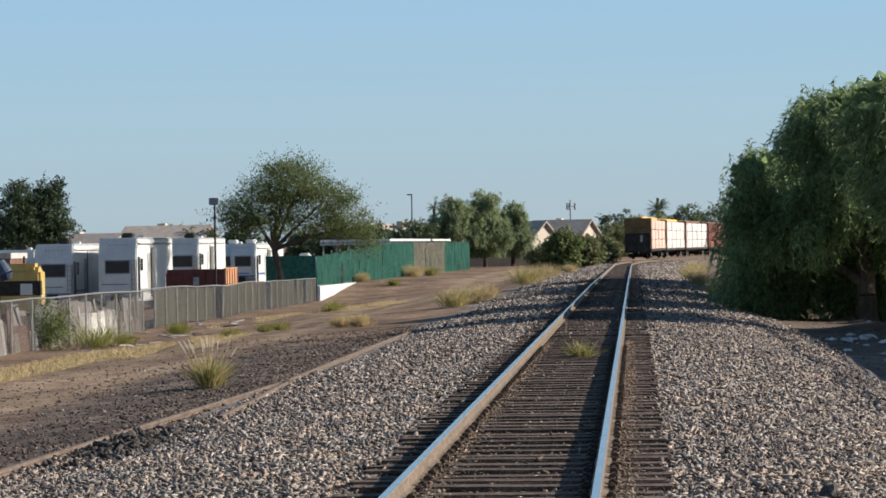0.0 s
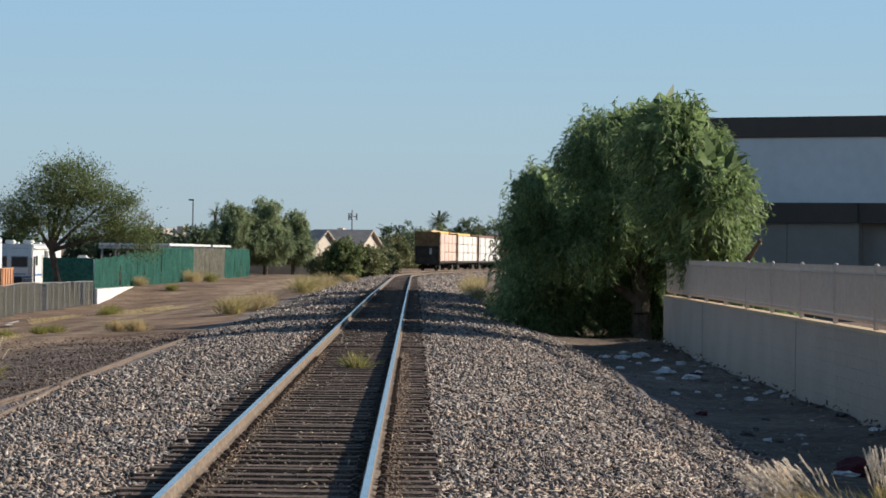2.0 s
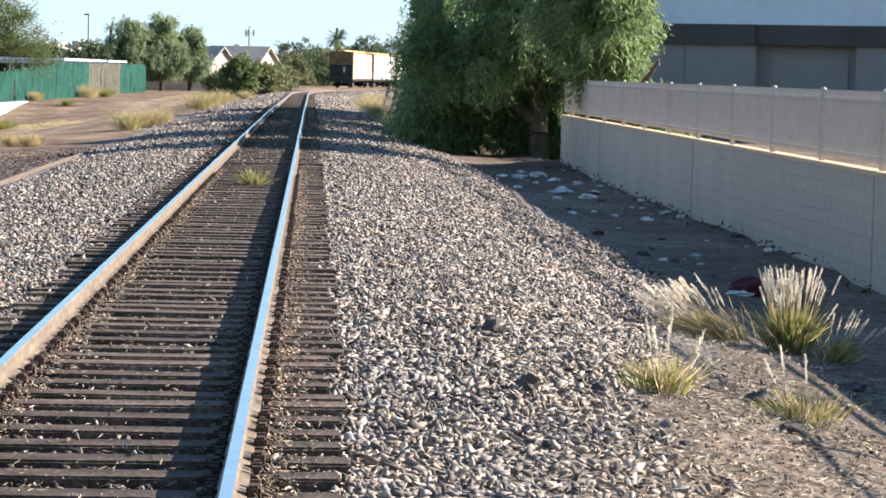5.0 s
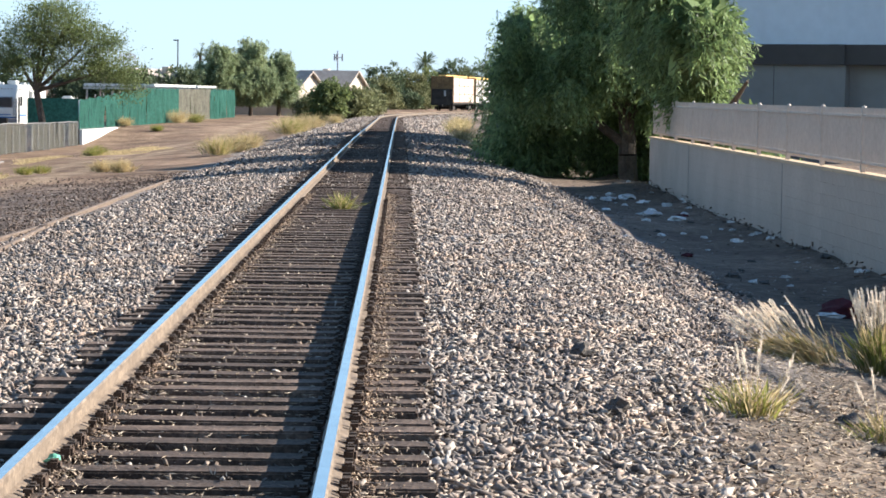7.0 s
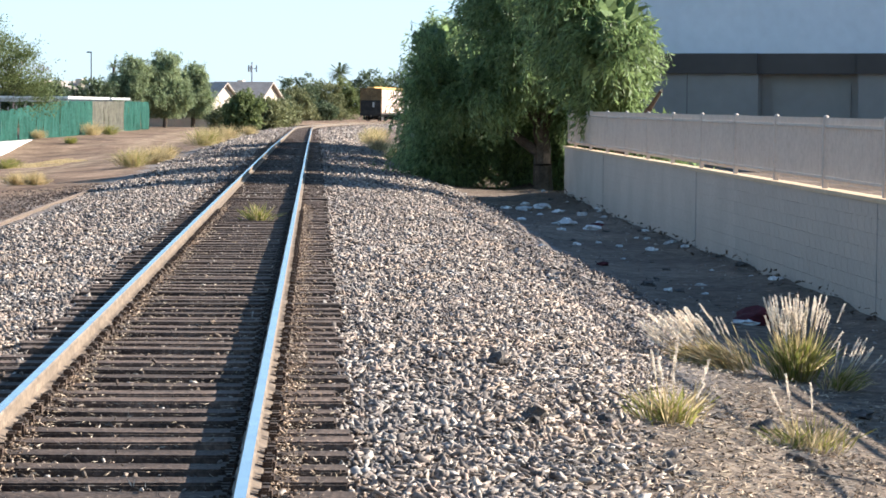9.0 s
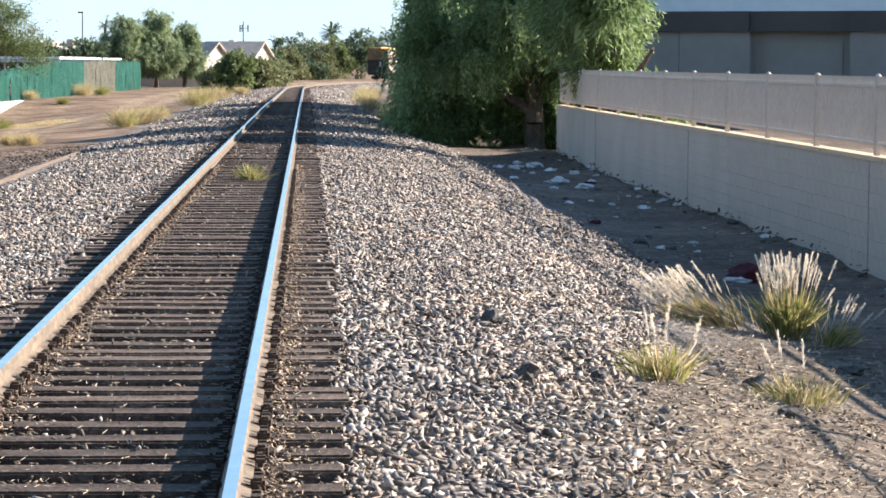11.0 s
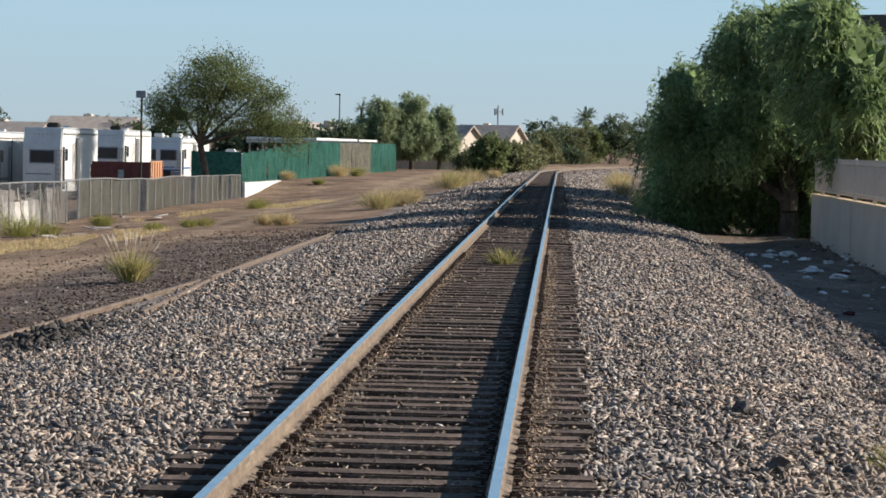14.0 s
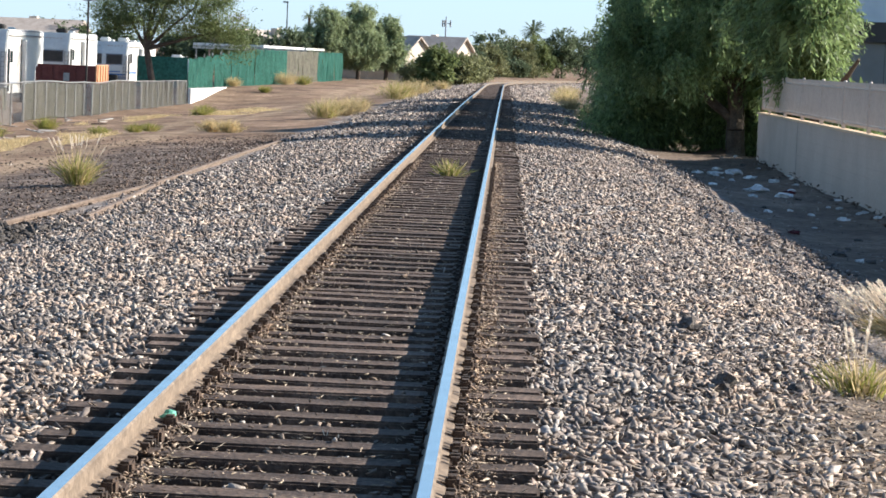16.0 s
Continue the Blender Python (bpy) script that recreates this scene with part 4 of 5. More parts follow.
# ---- grass ----
def tuft(x, y, blades_n, height, spread, plumes=0, label="", z=None, green=0.4, name="grass_tuft", lean=0.0, splay=1.0):
    z = land(x, y) if z is None else z
    t = thing(name, x, y, z - 0.01, 0, label, "grass")
    for mat, share, pname in ((STRAW, 1 - green, "dry_foliage"), (GRASSGREEN, green, "green_foliage")):
        n = int(blades_n * share)
        if n < 3:
            continue
        base = np.concatenate([rng.normal(size=(n, 2)) * spread * 0.35, np.zeros((n, 1))], 1)
        d = unit(np.concatenate([base[:, :2] / spread * 0.75 * splay + rng.normal(size=(n, 2)) * 0.28 * splay + (lean, 0), np.ones((n, 1))], 1))
        length = height * rng.uniform(0.45, 1.0, n)
        lower = blades(base, d, length * 0.7, np.full(n, 0.012 + 0.004 * height))
        bend = unit(d + np.concatenate([d[:, :2] * 0.9 + rng.normal(size=(n, 2)) * 0.15, -0.15 * np.ones((n, 1))], 1))
        upper = blades(base + d * length[:, None] * 0.45, bend, length * 0.6, np.full(n, 0.010 + 0.003 * height))
        tagged(polygons(pname, np.concatenate([lower, upper]), 4, mat, t), kind="stuff")
    if plumes:
        base = np.concatenate([rng.normal(size=(plumes, 2)) * spread * 0.3, np.zeros((plumes, 1))], 1)
        d = unit(np.concatenate([base[:, :2] / spread * 0.9 * splay + rng.normal(size=(plumes, 2)) * 0.16 * splay + (lean, 0), np.ones((plumes, 1))], 1))
        length = height * rng.uniform(0.8, 1.25, plumes)
        stem = blades(base, d, length * 1.3, np.full(plumes, 0.008))
        fuzz = []
        for k in range(90):
            f = k / 90
            p = base + d * (length * 0.98 + 0.19 * f)[:, None]
            w = 0.016 * math.sin(math.pi * (0.12 + 0.8 * f)) + 0.004
            fuzz.append(blades(p, unit(d * 1.0 + rng.normal(size=(plumes, 3)) * 0.26), np.full(plumes, 0.020 + w), np.full(plumes, 0.006)))
        tagged(polygons("stem_tuft", stem, 4, STRAW, t), kind="stuff")
        tagged(polygons("plume_tuft", np.concatenate(fuzz), 4, PLUME, t), kind="stuff")
    return t


tuft(4.92, 23.2, 560, 0.50, 0.34, 66, "dry fountain grass clump with pale plumes leaning over", green=0.15, lean=-1.0, splay=0.8)
tuft(5.56, 23.0, 600, 0.52, 0.22, 66, "fountain grass clump, green at the base with pale plumes", green=0.65, splay=0.6)
tuft(5.86, 22.5, 150, 0.32, 0.20, 12, "small fountain grass clump with pale plumes", green=0.6, lean=0.55)
tuft(3.52, 17.0, 190, 0.34, 0.26, 7, "small dry grass clump on the ballast edge", green=0.45)
tuft(4.45, 16.85, 190, 0.28, 0.34, 3, "low dry grass clump on bare soil", green=0.3)
tuft(0.13, 42.3, 210, 0.42, 0.15, 0, "green weed tuft growing between the rails", z=-0.03, green=0.75)
tuft(-6.2, 42.4, 420, 0.66, 0.22, 16, "dry yellow-green grass clump with plumes beside the siding", green=0.5)
for x, y, s, g in ((-5.6, 92.5, 0.85, 0.35), (-5.1, 95.5, 0.8, 0.1), (-5.1, 103, 0.8, 0.1), (-5.2, 142, 1.3, 0.45), (-5.0, 150, 1.2, 0.1), (-4.8, 169, 1.2, 0.1), (-5.3, 160, 1.0, 0.3), (-3.9, 192, 0.9, 0.1), (-7.5, 78, 0.5, 0.05), (-8.2, 79, 0.5, 0.05), (-12.5, 113, 0.6, 0.8),
                   (-16.6, 200, 1.3, 0.1), (-15.6, 205, 1.0, 0.8), (-18.6, 180, 0.8, 0.15), (-15.9, 176, 0.6, 0.9), (-14.9, 87, 0.55, 0.9), (5.6, 84, 0.9, 0.3), (5.0, 96, 1.0, 0.3), (4.7, 106, 1.0, 0.2), (4.3, 128, 0.9, 0.1), (4.6, 150, 1.1, 0.15), (5.0, 175, 1.2, 0.2), (6.2, 210, 1.3, 0.2)):
    tuft(x, y, 520, 1.05 * s, 0.62 * s, 0, "dry bunch grass clump on the trackside" if g < 0.5 else "green weedy clump on the trackside", green=g)


# ---- freight train on the bend ----
def freight_car(label, wrap, steel, end_steel, length=22.6):
    car = new("freight_car")
    tagged(car, label, "freight car", "freight cars of the train")
    h, w = length / 2, 1.42
    part("deck", boxes((-w, w, -h, h, 1.02, 1.22), (-0.35, 0.35, -h, h, 0.75, 1.02), bevel=0.02), UNDERFRAME, car)
    for e in (-1, 1):
        part("bulkhead", boxes((-w, w, e * (h - 0.25) - 0.11, e * (h - 0.25) + 0.11, 1.22, 4.48), bevel=0.03), end_steel, car, "dark upright bulkhead")
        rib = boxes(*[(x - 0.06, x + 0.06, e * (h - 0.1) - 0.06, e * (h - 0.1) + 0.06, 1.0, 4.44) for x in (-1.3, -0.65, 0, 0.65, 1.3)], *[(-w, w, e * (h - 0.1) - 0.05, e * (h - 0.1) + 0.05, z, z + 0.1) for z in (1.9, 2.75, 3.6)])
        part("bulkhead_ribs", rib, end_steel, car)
        part("end_platform", boxes((-1.3, 1.3, e * (h + 0.02) - 0.07, e * (h + 0.02) + 0.07, 0.9, 2.9), bevel=0.03), UNDERFRAME, car, "black lower end plate")
        part("brake_plate", boxes((0.25, 0.5, e * (h + 0.10) - 0.02, e * (h + 0.10) + 0.02, 2.0, 2.7)), GREYWHITE, car, "pale brake plate")
        part("coupler", boxes((-0.15, 0.15, e * (h + 0.35) - 0.4, e * (h + 0.35) + 0.4, 0.75, 1.0), bevel=0.04), UNDERFRAME, car)
        truck = part("truck", boxes((-1.15, -0.95, e * (h - 3) - 1.2, e * (h - 3) + 1.2, 0.35, 0.75), (0.95, 1.15, e * (h - 3) - 1.2, e * (h - 3) + 1.2, 0.35, 0.75), (-1.1, 1.1, e * (h - 3) - 0.2, e * (h - 3) + 0.2, 0.4, 0.8), bevel=0.04), UNDERFRAME, car)
        for q in (-0.88, 0.88):
            bm = bmesh.new()
            for x in (-0.7525, 0.7525):
                tube(bm, (x - 0.065, e * (h - 3) + q, 0.64), (x + 0.065, e * (h - 3) + q, 0.64), 0.46, 0.46, 18)
            tube(bm, (-0.75, e * (h - 3) + q, 0.64), (0.75, e * (h - 3) + q, 0.64), 0.08, 0.08, 8)
            part("wheelset", bm, UNDERFRAME, truck)
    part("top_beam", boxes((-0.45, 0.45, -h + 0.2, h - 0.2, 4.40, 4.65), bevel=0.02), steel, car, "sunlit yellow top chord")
    part("centre_web", boxes((-0.06, 0.06, -h + 0.2, h - 0.2, 1.22, 4.40)), steel, car)
    for k in range(9):
        y = -h + 0.9 + k * (length - 1.8) / 8
        part("post", boxes((-0.16, 0.16, y - 0.08, y + 0.08, 1.22, 4.40), bevel=0.02), steel, car)
    for side in (-1, 1):
        for k in range(4):
            for lev in range(3):
                y0 = -h + 0.55 + k * (length - 1.1) / 4
                x0, x1 = sorted((side * 0.2, side * (1.36 + 0.02 * ((k + lev) % 2))))
                part("wrapped_load", boxes((x0, x1, y0 + 0.05, y0 + (length - 1.1) / 4 - 0.06, 1.26 + lev * 1.02, 2.24 + lev * 1.02), bevel=0.04), wrap, car)
        for k in range(5):
            y = -h + 1.6 + k * (length - 3.2) / 4
            part("tie_down_strap", boxes((side * 1.40 - 0.012, side * 1.40 + 0.012, y - 0.04, y + 0.04, 1.2, 4.3)), steel, car)
    return car


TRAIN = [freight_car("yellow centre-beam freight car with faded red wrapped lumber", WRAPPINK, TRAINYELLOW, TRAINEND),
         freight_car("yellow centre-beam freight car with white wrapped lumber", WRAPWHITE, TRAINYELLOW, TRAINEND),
         freight_car("freight car loaded with white wrapped bundles", WRAPWHITE, BROWNSTEEL, BROWNSTEEL),
         freight_car("reddish brown freight car with wrapped bundles", REDSTEEL, BROWNSTEEL, BROWNSTEEL)]


# ---- storage yard ----
def chain_link_fence():
    f = thing("chain_link_fence", 0, 0, 0, 0, "galvanised chain-link fence with slim posts and top rail", "fence")
    a, b = np.array([-16.0, 45.0]), np.array([-19.9, 164.0])
    d = (b - a) / np.linalg.norm(b - a)
    n = int(np.linalg.norm(b - a) / 2.9)
    tops = []
    for k in range(n + 1):
        p = a + (b - a) * k / n
        z = land(*p)
        part("post", tubes(((p[0], p[1], z - 0.1), (p[0], p[1], z + 1.58), 0.035, 0.035)), GALV, f)
        tops.append((p[0], p[1], z))
    wires = bmesh.new()
    for (x0, y0, z0), (x1, y1, z1) in zip(tops, tops[1:]):
        part("top_rail", tubes(((x0, y0, z0 + 1.56), (x1, y1, z1 + 1.56), 0.03, 0.03)), GALV, f)
        m = 34
        for k in range(-m, m + 1):
            for s in (1, -1):
                u0, u1 = k / m, k / m + 0.53
                lo, hi = max(0.0, u0), min(1.0, u1)
                if hi <= lo:
                    continue
                q = []
                for u in (lo, hi):
                    h = (u - u0) / (u1 - u0) * 1.5
                    h = 0.04 + (h if s > 0 else 1.5 - h)
                    q.append(Vector((x0 + (x1 - x0) * u, y0 + (y1 - y0) * u, z0 + (z1 - z0) * u + h)))
                tube(wires, q[0], q[1], 0.0022, 0.0022, 3)
    # wind-break cloth tied inside the farther bays, hanging unevenly
    for i, ((x0, y0, z0), (x1, y1, z1)) in enumerate(zip(tops, tops[1:])):
        if y0 > 92 and i % 7 != 3:
            bm = bmesh.new()
            cols = []
            for c in range(7):
                u = c / 6
                sag = 0.10 * abs(noise.noise((i * 1.7, u * 3, 0.5)))
                px, py, pz = x0 + (x1 - x0) * u - 0.05, y0 + (y1 - y0) * u, z0 + (z1 - z0) * u
                cols.append([bm.verts.new((px - 0.05 * noise.noise((i * 2.3 + u * 4, v, 2.0)), py, pz + 0.05 + v * (1.46 - sag))) for v in (0, 0.5, 1)])
            for a2, b2 in zip(cols, cols[1:]):
                for r in range(2):
                    bm.faces.new((a2[r], b2[r], b2[r + 1], a2[r + 1]))
            bmesh.ops.solidify(bm, geom=list(bm.faces), thickness=0.008)
            part("wind_cloth", bm, FADEDCLOTH, f, "grey-green wind-break cloth")
    tagged(part("wire_mesh", wires, GALV, f), kind="stuff")


chain_link_fence()


def screened_fence():
    f = thing("green_screened_fence", 0, 0, 0, 0, "tall chain-link fence covered with green shade cloth, some faded", "fence")
    line = [(-20.1, 166.5), (-18.8, 185), (-17.0, 205), (-16.3, 230), (-15.7, 255)]
    pts = []
    for (x0, y0), (x1, y1) in zip(line, line[1:]):
        for k in range(6):
            pts.append((x0 + (x1 - x0) * k / 6, y0 + (y1 - y0) * k / 6))
    pts.append(line[-1])
    for i, ((x0, y0), (x1, y1)) in enumerate(zip(pts, pts[1:])):
        z0 = min(land(x0, y0), land(x1, y1)) - 0.03
        top = 1.35 + min(0.8, 0.1 * i)
        part("post", tubes(((x0 - 0.16, y0, -2.2), (x0 - 0.16, y0, top + 0.1), 0.04, 0.04)), GALV, f)
        bm = bmesh.new()
        cols, rows = 9, 6
        grid = []
        for c in range(cols + 1):
            u = c / cols
            col = []
            for r in range(rows + 1):
                v = r / rows
                sag = 0.07 * math.sin(math.pi * u) * (v > 0.99) + 0.05 * noise.noise((i * 3.1, u * 4, 0.0)) * (r == rows)
                bulge = 0.22 * noise.noise((i * 2.0 + u * 5, v * 1.2, 5.0))
                col.append(bm.verts.new((x0 + (x1 - x0) * u + bulge, y0 + (y1 - y0) * u, z0 + (top - z0) * v - sag)))
            grid.append(col)
        for c in range(cols):
            for r in range(rows):
                bm.faces.new((grid[c][r], grid[c + 1][r], grid[c + 1][r + 1], grid[c][r + 1]))
        bmesh.ops.solidify(bm, geom=list(bm.faces), thickness=0.012)
        part("shade_cloth", bm, FADEDCLOTH if 12 <= i < 18 else GREENCLOTH, f, "sun-faded grey-green cloth" if 12 <= i < 18 else "dark green cloth")
    part("bottom_rail", tubes(((-20.1, 166.5, -0.66), (-18.8, 185, -0.66), 0.03, 0.03)), GALV, f)
    # cloth side that turns toward the lot
    part("return_cloth", boxes((-23.5, -20.15, 166.3, 166.33, -0.66, 1.35)), GREENCLOTH, f)
    low = thing("low_block_wall", -19.98, 165.6, 0, -4.0, "low whitewashed block wall under the green fence", "wall")
    for k in range(4):
        part("wall_panel", boxes((0, 0.2, k * 3.9, k * 3.9 + 3.88, -2.4, -0.68), bevel=0.02), WHITE, low)
    far = thing("pale_block_wall", -17.5, 280, land(-14, 280), 4, "long pale block wall behind the pepper trees", "wall")
    for k in range(4):
        part("wall_panel", boxes((k * 3.0, k * 3.0 + 2.97, 0, 0.2, -0.2, 1.5), bevel=0.01), STUCCO, far)


screened_fence()


def camper(x, y, z, turn, length, width, height, label, stripe=STRIPE, nose=True, category="camper"):
    """Travel trailer: body with a raked nose, windows, door, roof units, stripe and wheels. Length runs along its own y."""
    c = thing("travel_trailer", x, y, z, turn, label, category)
    w, l = width / 2, length
    bm = bmesh.new()
    side = [(0, 0.55), (0, height * 0.72), (0.35 if nose else 0.08, height), (l - 0.08, height), (l, height - 0.1), (l, 0.55)]
    ends = [[bm.verts.new((s, yy, zz)) for yy, zz in side] for s in (-w, w)]
    bm.faces.new(ends[0][::-1])
    bm.faces.new(ends[1])
    for k in range(len(side)):
        bm.faces.new((ends[0][k], ends[0][(k + 1) % len(side)], ends[1][(k + 1) % len(side)], ends[1][k]))
    bmesh.ops.recalc_face_normals(bm, faces=list(bm.faces))
    bmesh.ops.bevel(bm, geom=list(bm.edges), offset=0.07, segments=2, affect="EDGES")
    part("body", bm, WHITE, c)
    win = part("window", boxes((-w * 0.62, w * 0.62, -0.025, 0.02, height * 0.52, height * 0.52 + 0.72), bevel=0.02), DARKGLASS, c, "wide dark end window")
    part("window_frame", boxes((-w * 0.66, w * 0.66, -0.012, 0.01, height * 0.52 - 0.05, height * 0.52 + 0.77), bevel=0.02), STRIPE, win)
    part("end_stripe", boxes((-w * 0.9, w * 0.9, -0.015, 0.02, 1.0, 1.12)), stripe, c)
    part("ladder", boxes((w * 0.72, w * 0.75, -0.06, -0.03, 0.9, height * 0.7), (w * 0.92, w * 0.95, -0.06, -0.03, 0.9, height * 0.7), *[(w * 0.72, w * 0.95, -0.06, -0.03, zz, zz + 0.03) for zz in np.arange(1.0, height * 0.7, 0.28)]), GALV, c)
    for k, yy in enumerate((0.9, 2.6, 4.6)):
        if yy + 0.9 < l:
            part("window", boxes((w - 0.01, w + 0.02, yy, yy + (0.6 if k != 1 else 0.7), height * 0.55 if k != 1 else 0.95, height * 0.55 + 0.7 if k != 1 else height * 0.78), bevel=0.02), DARKGLASS if k != 1 else GREYWHITE, c, "dark side window" if k != 1 else "entry door")
    part("side_stripe", boxes((w - 0.008, w + 0.012, 0.3, l - 0.3, 1.15, 1.3)), stripe, c)
    part("skirt", boxes((-w + 0.06, w - 0.06, 0.3, l - 0.3, 0.3, 0.56)), BLACK, c)
    part("air_conditioner", boxes((-0.35, 0.35, l * 0.25, l * 0.25 + 0.8, height - 0.01, height + 0.3), bevel=0.08), BLACK if stripe is STRIPE else WHITE, c)
    part("awning_roller", tubes(((w + 0.06, 0.4, height - 0.35), (w + 0.06, l - 0.6, height - 0.35), 0.05, 0.05)), GREYWHITE, c)
    part("corner_trim", boxes((w - 0.03, w + 0.02, -0.02, 0.03, 0.6, height * 0.7)), STRIPE, c)
    part("end_stripe", boxes((-w * 0.85, w * 0.5, -0.012, 0.02, height * 0.36, height * 0.36 + 0.07)), stripe, c)
    part("lower_panel", boxes((-w * 0.95, w * 0.95, -0.01, 0.02, 0.58, 0.95), bevel=0.008), STRIPE, c, "grey lower panel")
    slide = part("slide_out", boxes((w - 0.02, w + 0.28, 3.5, 5.9, 0.85, height * 0.86), bevel=0.03), WHITE, c, "white slide-out room")
    part("slide_seal", boxes((w + 0.0, w + 0.03, 3.42, 3.5, 0.8, height * 0.88)), BLACK, slide)
    part("doorway", boxes((w - 0.012, w + 0.015, 0.25, 0.8, 0.7, height * 0.74), bevel=0.01), DARKGLASS, c, "dark open doorway")
    for k in range(5):
        part("marker_lamp", boxes((-0.5 + 0.25 * k - 0.04, -0.5 + 0.25 * k + 0.04, 0.2, 0.26, height * 0.90, height * 0.90 + 0.05)), ORANGE, c)
    part("roof_edge", boxes((-w - 0.015, w + 0.015, 0.42, l - 0.12, height - 0.10, height - 0.03), bevel=0.01), STRIPE, c)
    part("propane_cover", boxes((-0.35, 0.35, -0.45, -0.05, 0.55, 1.05), bevel=0.06), BLACK, c)
    part("roof_vent", boxes((-0.2, 0.2, l * 0.6, l * 0.6 + 0.4, height - 0.01, height + 0.15), bevel=0.03), WHITE, c)
    for s in (-w + 0.1, w - 0.1):
        for yy in (l * 0.5, l * 0.5 + 0.85):
            part("wheel", tubes(((s - 0.1, yy, 0.34), (s + 0.1, yy, 0.34), 0.35, 0.35), sides=14), BLACK, c)
    return c


def yard():
    g = lambda x, y: land(x, y)
    camper(-32.9, 145, -1.65, -2, 9.0, 2.3, 4.0, "large white travel trailer with grey graphics in a storage lot")
    camper(-29.1, 145, -1.65, -3, 9.0, 2.3, 4.3, "tall white fifth-wheel trailer with a wide dark window")
    camper(-28.9, 165, -1.3, -3, 8.5, 2.2, 3.95, "white travel trailer with a dark end window")
    camper(-29.1, 185, -1.2, -2, 7.5, 2.2, 3.45, "white travel trailer with blue graphics", BLUE)
    camper(-27.5, 182, -1.2, -6, 8.5, 1.9, 3.45, "white travel trailer with small dark windows", BLUE)
    camper(-21.9, 172, -1.7, 0, 7.0, 2.3, 2.9, "small white trailer with a blue stripe behind the green fence", BLUE)
    camper(-36.4, 150, -1.65, 3, 7.0, 2.3, 3.7, "white travel trailer parked in the lot")
    for k, (x, y, l) in enumerate(((-20.9, 197, 5.6), (-19.6, 214, 3.0), (-19.4, 236, 3.0))):
        s = thing("carport", x, y, -1.1, -4, "long white metal carport roof above the green fence", "carport", "carports in the lot")
        part("roof", boxes((-l / 2, l / 2, 0, 12, 3.35, 3.55), bevel=0.03), WHITE, s)
        part("fascia", boxes((-l / 2 - 0.02, l / 2 + 0.02, -0.05, 0.0, 3.1, 3.36)), GREYWHITE, s)
        for px in (-l / 2 + 0.2, l / 2 - 0.2):
            for py in (0.3, 11.5):
                part("post", boxes((px - 0.06, px + 0.06, py - 0.06, py + 0.06, 0, 3.35)), GALV, s)
    # yellow machine housing
    m = thing("yellow_machine", -25.72, 108, -1.25, 0, "yellow and grey machine housing with rounded roof", "machine")
    part("housing", boxes((-0.90, 0.90, 0, 0.95, 0.5, 2.40), bevel=0.10), YELLOW, m)
    part("hood", boxes((-0.78, 0.78, 0.06, 0.88, 2.2, 2.68), bevel=0.16), YELLOW, m, "rounded yellow hood")
    part("grille_panel", boxes((-0.91, 0.91, -0.03, 0.3, 1.28, 1.92), bevel=0.01), UNDERFRAME, m, "dark band across the housing")
    part("badge", boxes((0.02, 0.55, -0.045, -0.02, 1.3, 1.8), bevel=0.01), WHITE, m, "pale square badge")
    part("base_frame", boxes((-0.7, 0.7, 0.1, 0.9, 0, 0.52), bevel=0.02), BLACK, m)
    part("exhaust", tubes(((0.0, 0.8, 2.5), (0.0, 0.8, 3.0), 0.05, 0.05)), BLACK, m)
    # open-top waste container
    d = thing("waste_container", -20.95, 126, -1.45, -1, "faded red steel waste container, its sunlit side coloured orange", "container")
    part("front_wall", boxes((-1.65, 1.29, 0, 0.08, 0.1, 2.35), bevel=0.01), REDSTEEL, d)
    part("notice_plate", boxes((-0.3, 0.0, -0.09, -0.07, 1.55, 1.95)), GREYWHITE, d, "small pale plate")
    # this side's sunlight is put into its colour: orange instead of the red
    part("side_wall", boxes((1.29, 1.37, 0.0, 3.4, 0.1, 2.4), bevel=0.01), ORANGE, d, "side wall coloured orange for the sun on it")
    part("side_wall", boxes((-1.73, -1.65, 0.0, 3.4, 0.1, 2.2), bevel=0.01), REDSTEEL, d)
    part("back_wall", boxes((-1.65, 1.29, 3.32, 3.4, 0.1, 2.3)), REDSTEEL, d)
    part("floor_plate", boxes((-1.65, 1.29, 0.08, 3.32, 0.0, 0.12)), REDSTEEL, d)
    for k in range(5):
        part("rib", boxes((-1.55 + k * 0.58, -1.45 + k * 0.58, -0.07, 0.0, 0.1, 2.25), bevel=0.01), REDSTEEL, d)
        part("rib", boxes((1.37, 1.42, 0.2 + k * 0.72, 0.28 + k * 0.72, 0.1, 2.35), bevel=0.01), ORANGE, d)
    # lamp on a pole
    p = thing("floodlight_pole", -19.1, 120, g(-19.1, 120), 0, "slim dark pole with a square floodlight", "lamp post")
    part("pole", tubes(((0, 0, -0.1), (0, 0, 5.6), 0.06, 0.045)), BLACK, p)
    part("floodlight", boxes((-0.26, 0.22, -0.14, 0.14, 5.4, 5.75), bevel=0.03), STRIPE, p)
    q = thing("utility_pole", -23.7, 280, land(-23.7, 280), 0, "thin distant lamp pole", "pole")
    part("pole", tubes(((0, 0, 0), (0, 0, 8.2), 0.09, 0.06)), BLACK, q)
    part("lamp_arm", boxes((-0.5, 0.08, -0.05, 0.05, 8.1, 8.25)), BLACK, q)
    # corrugated shed and shade roof
    s = thing("storage_shed", -25.25, 83.4, -1.1, 0, "tall cream corrugated metal shed", "shed")
    bm = bmesh.new()
    prev = None
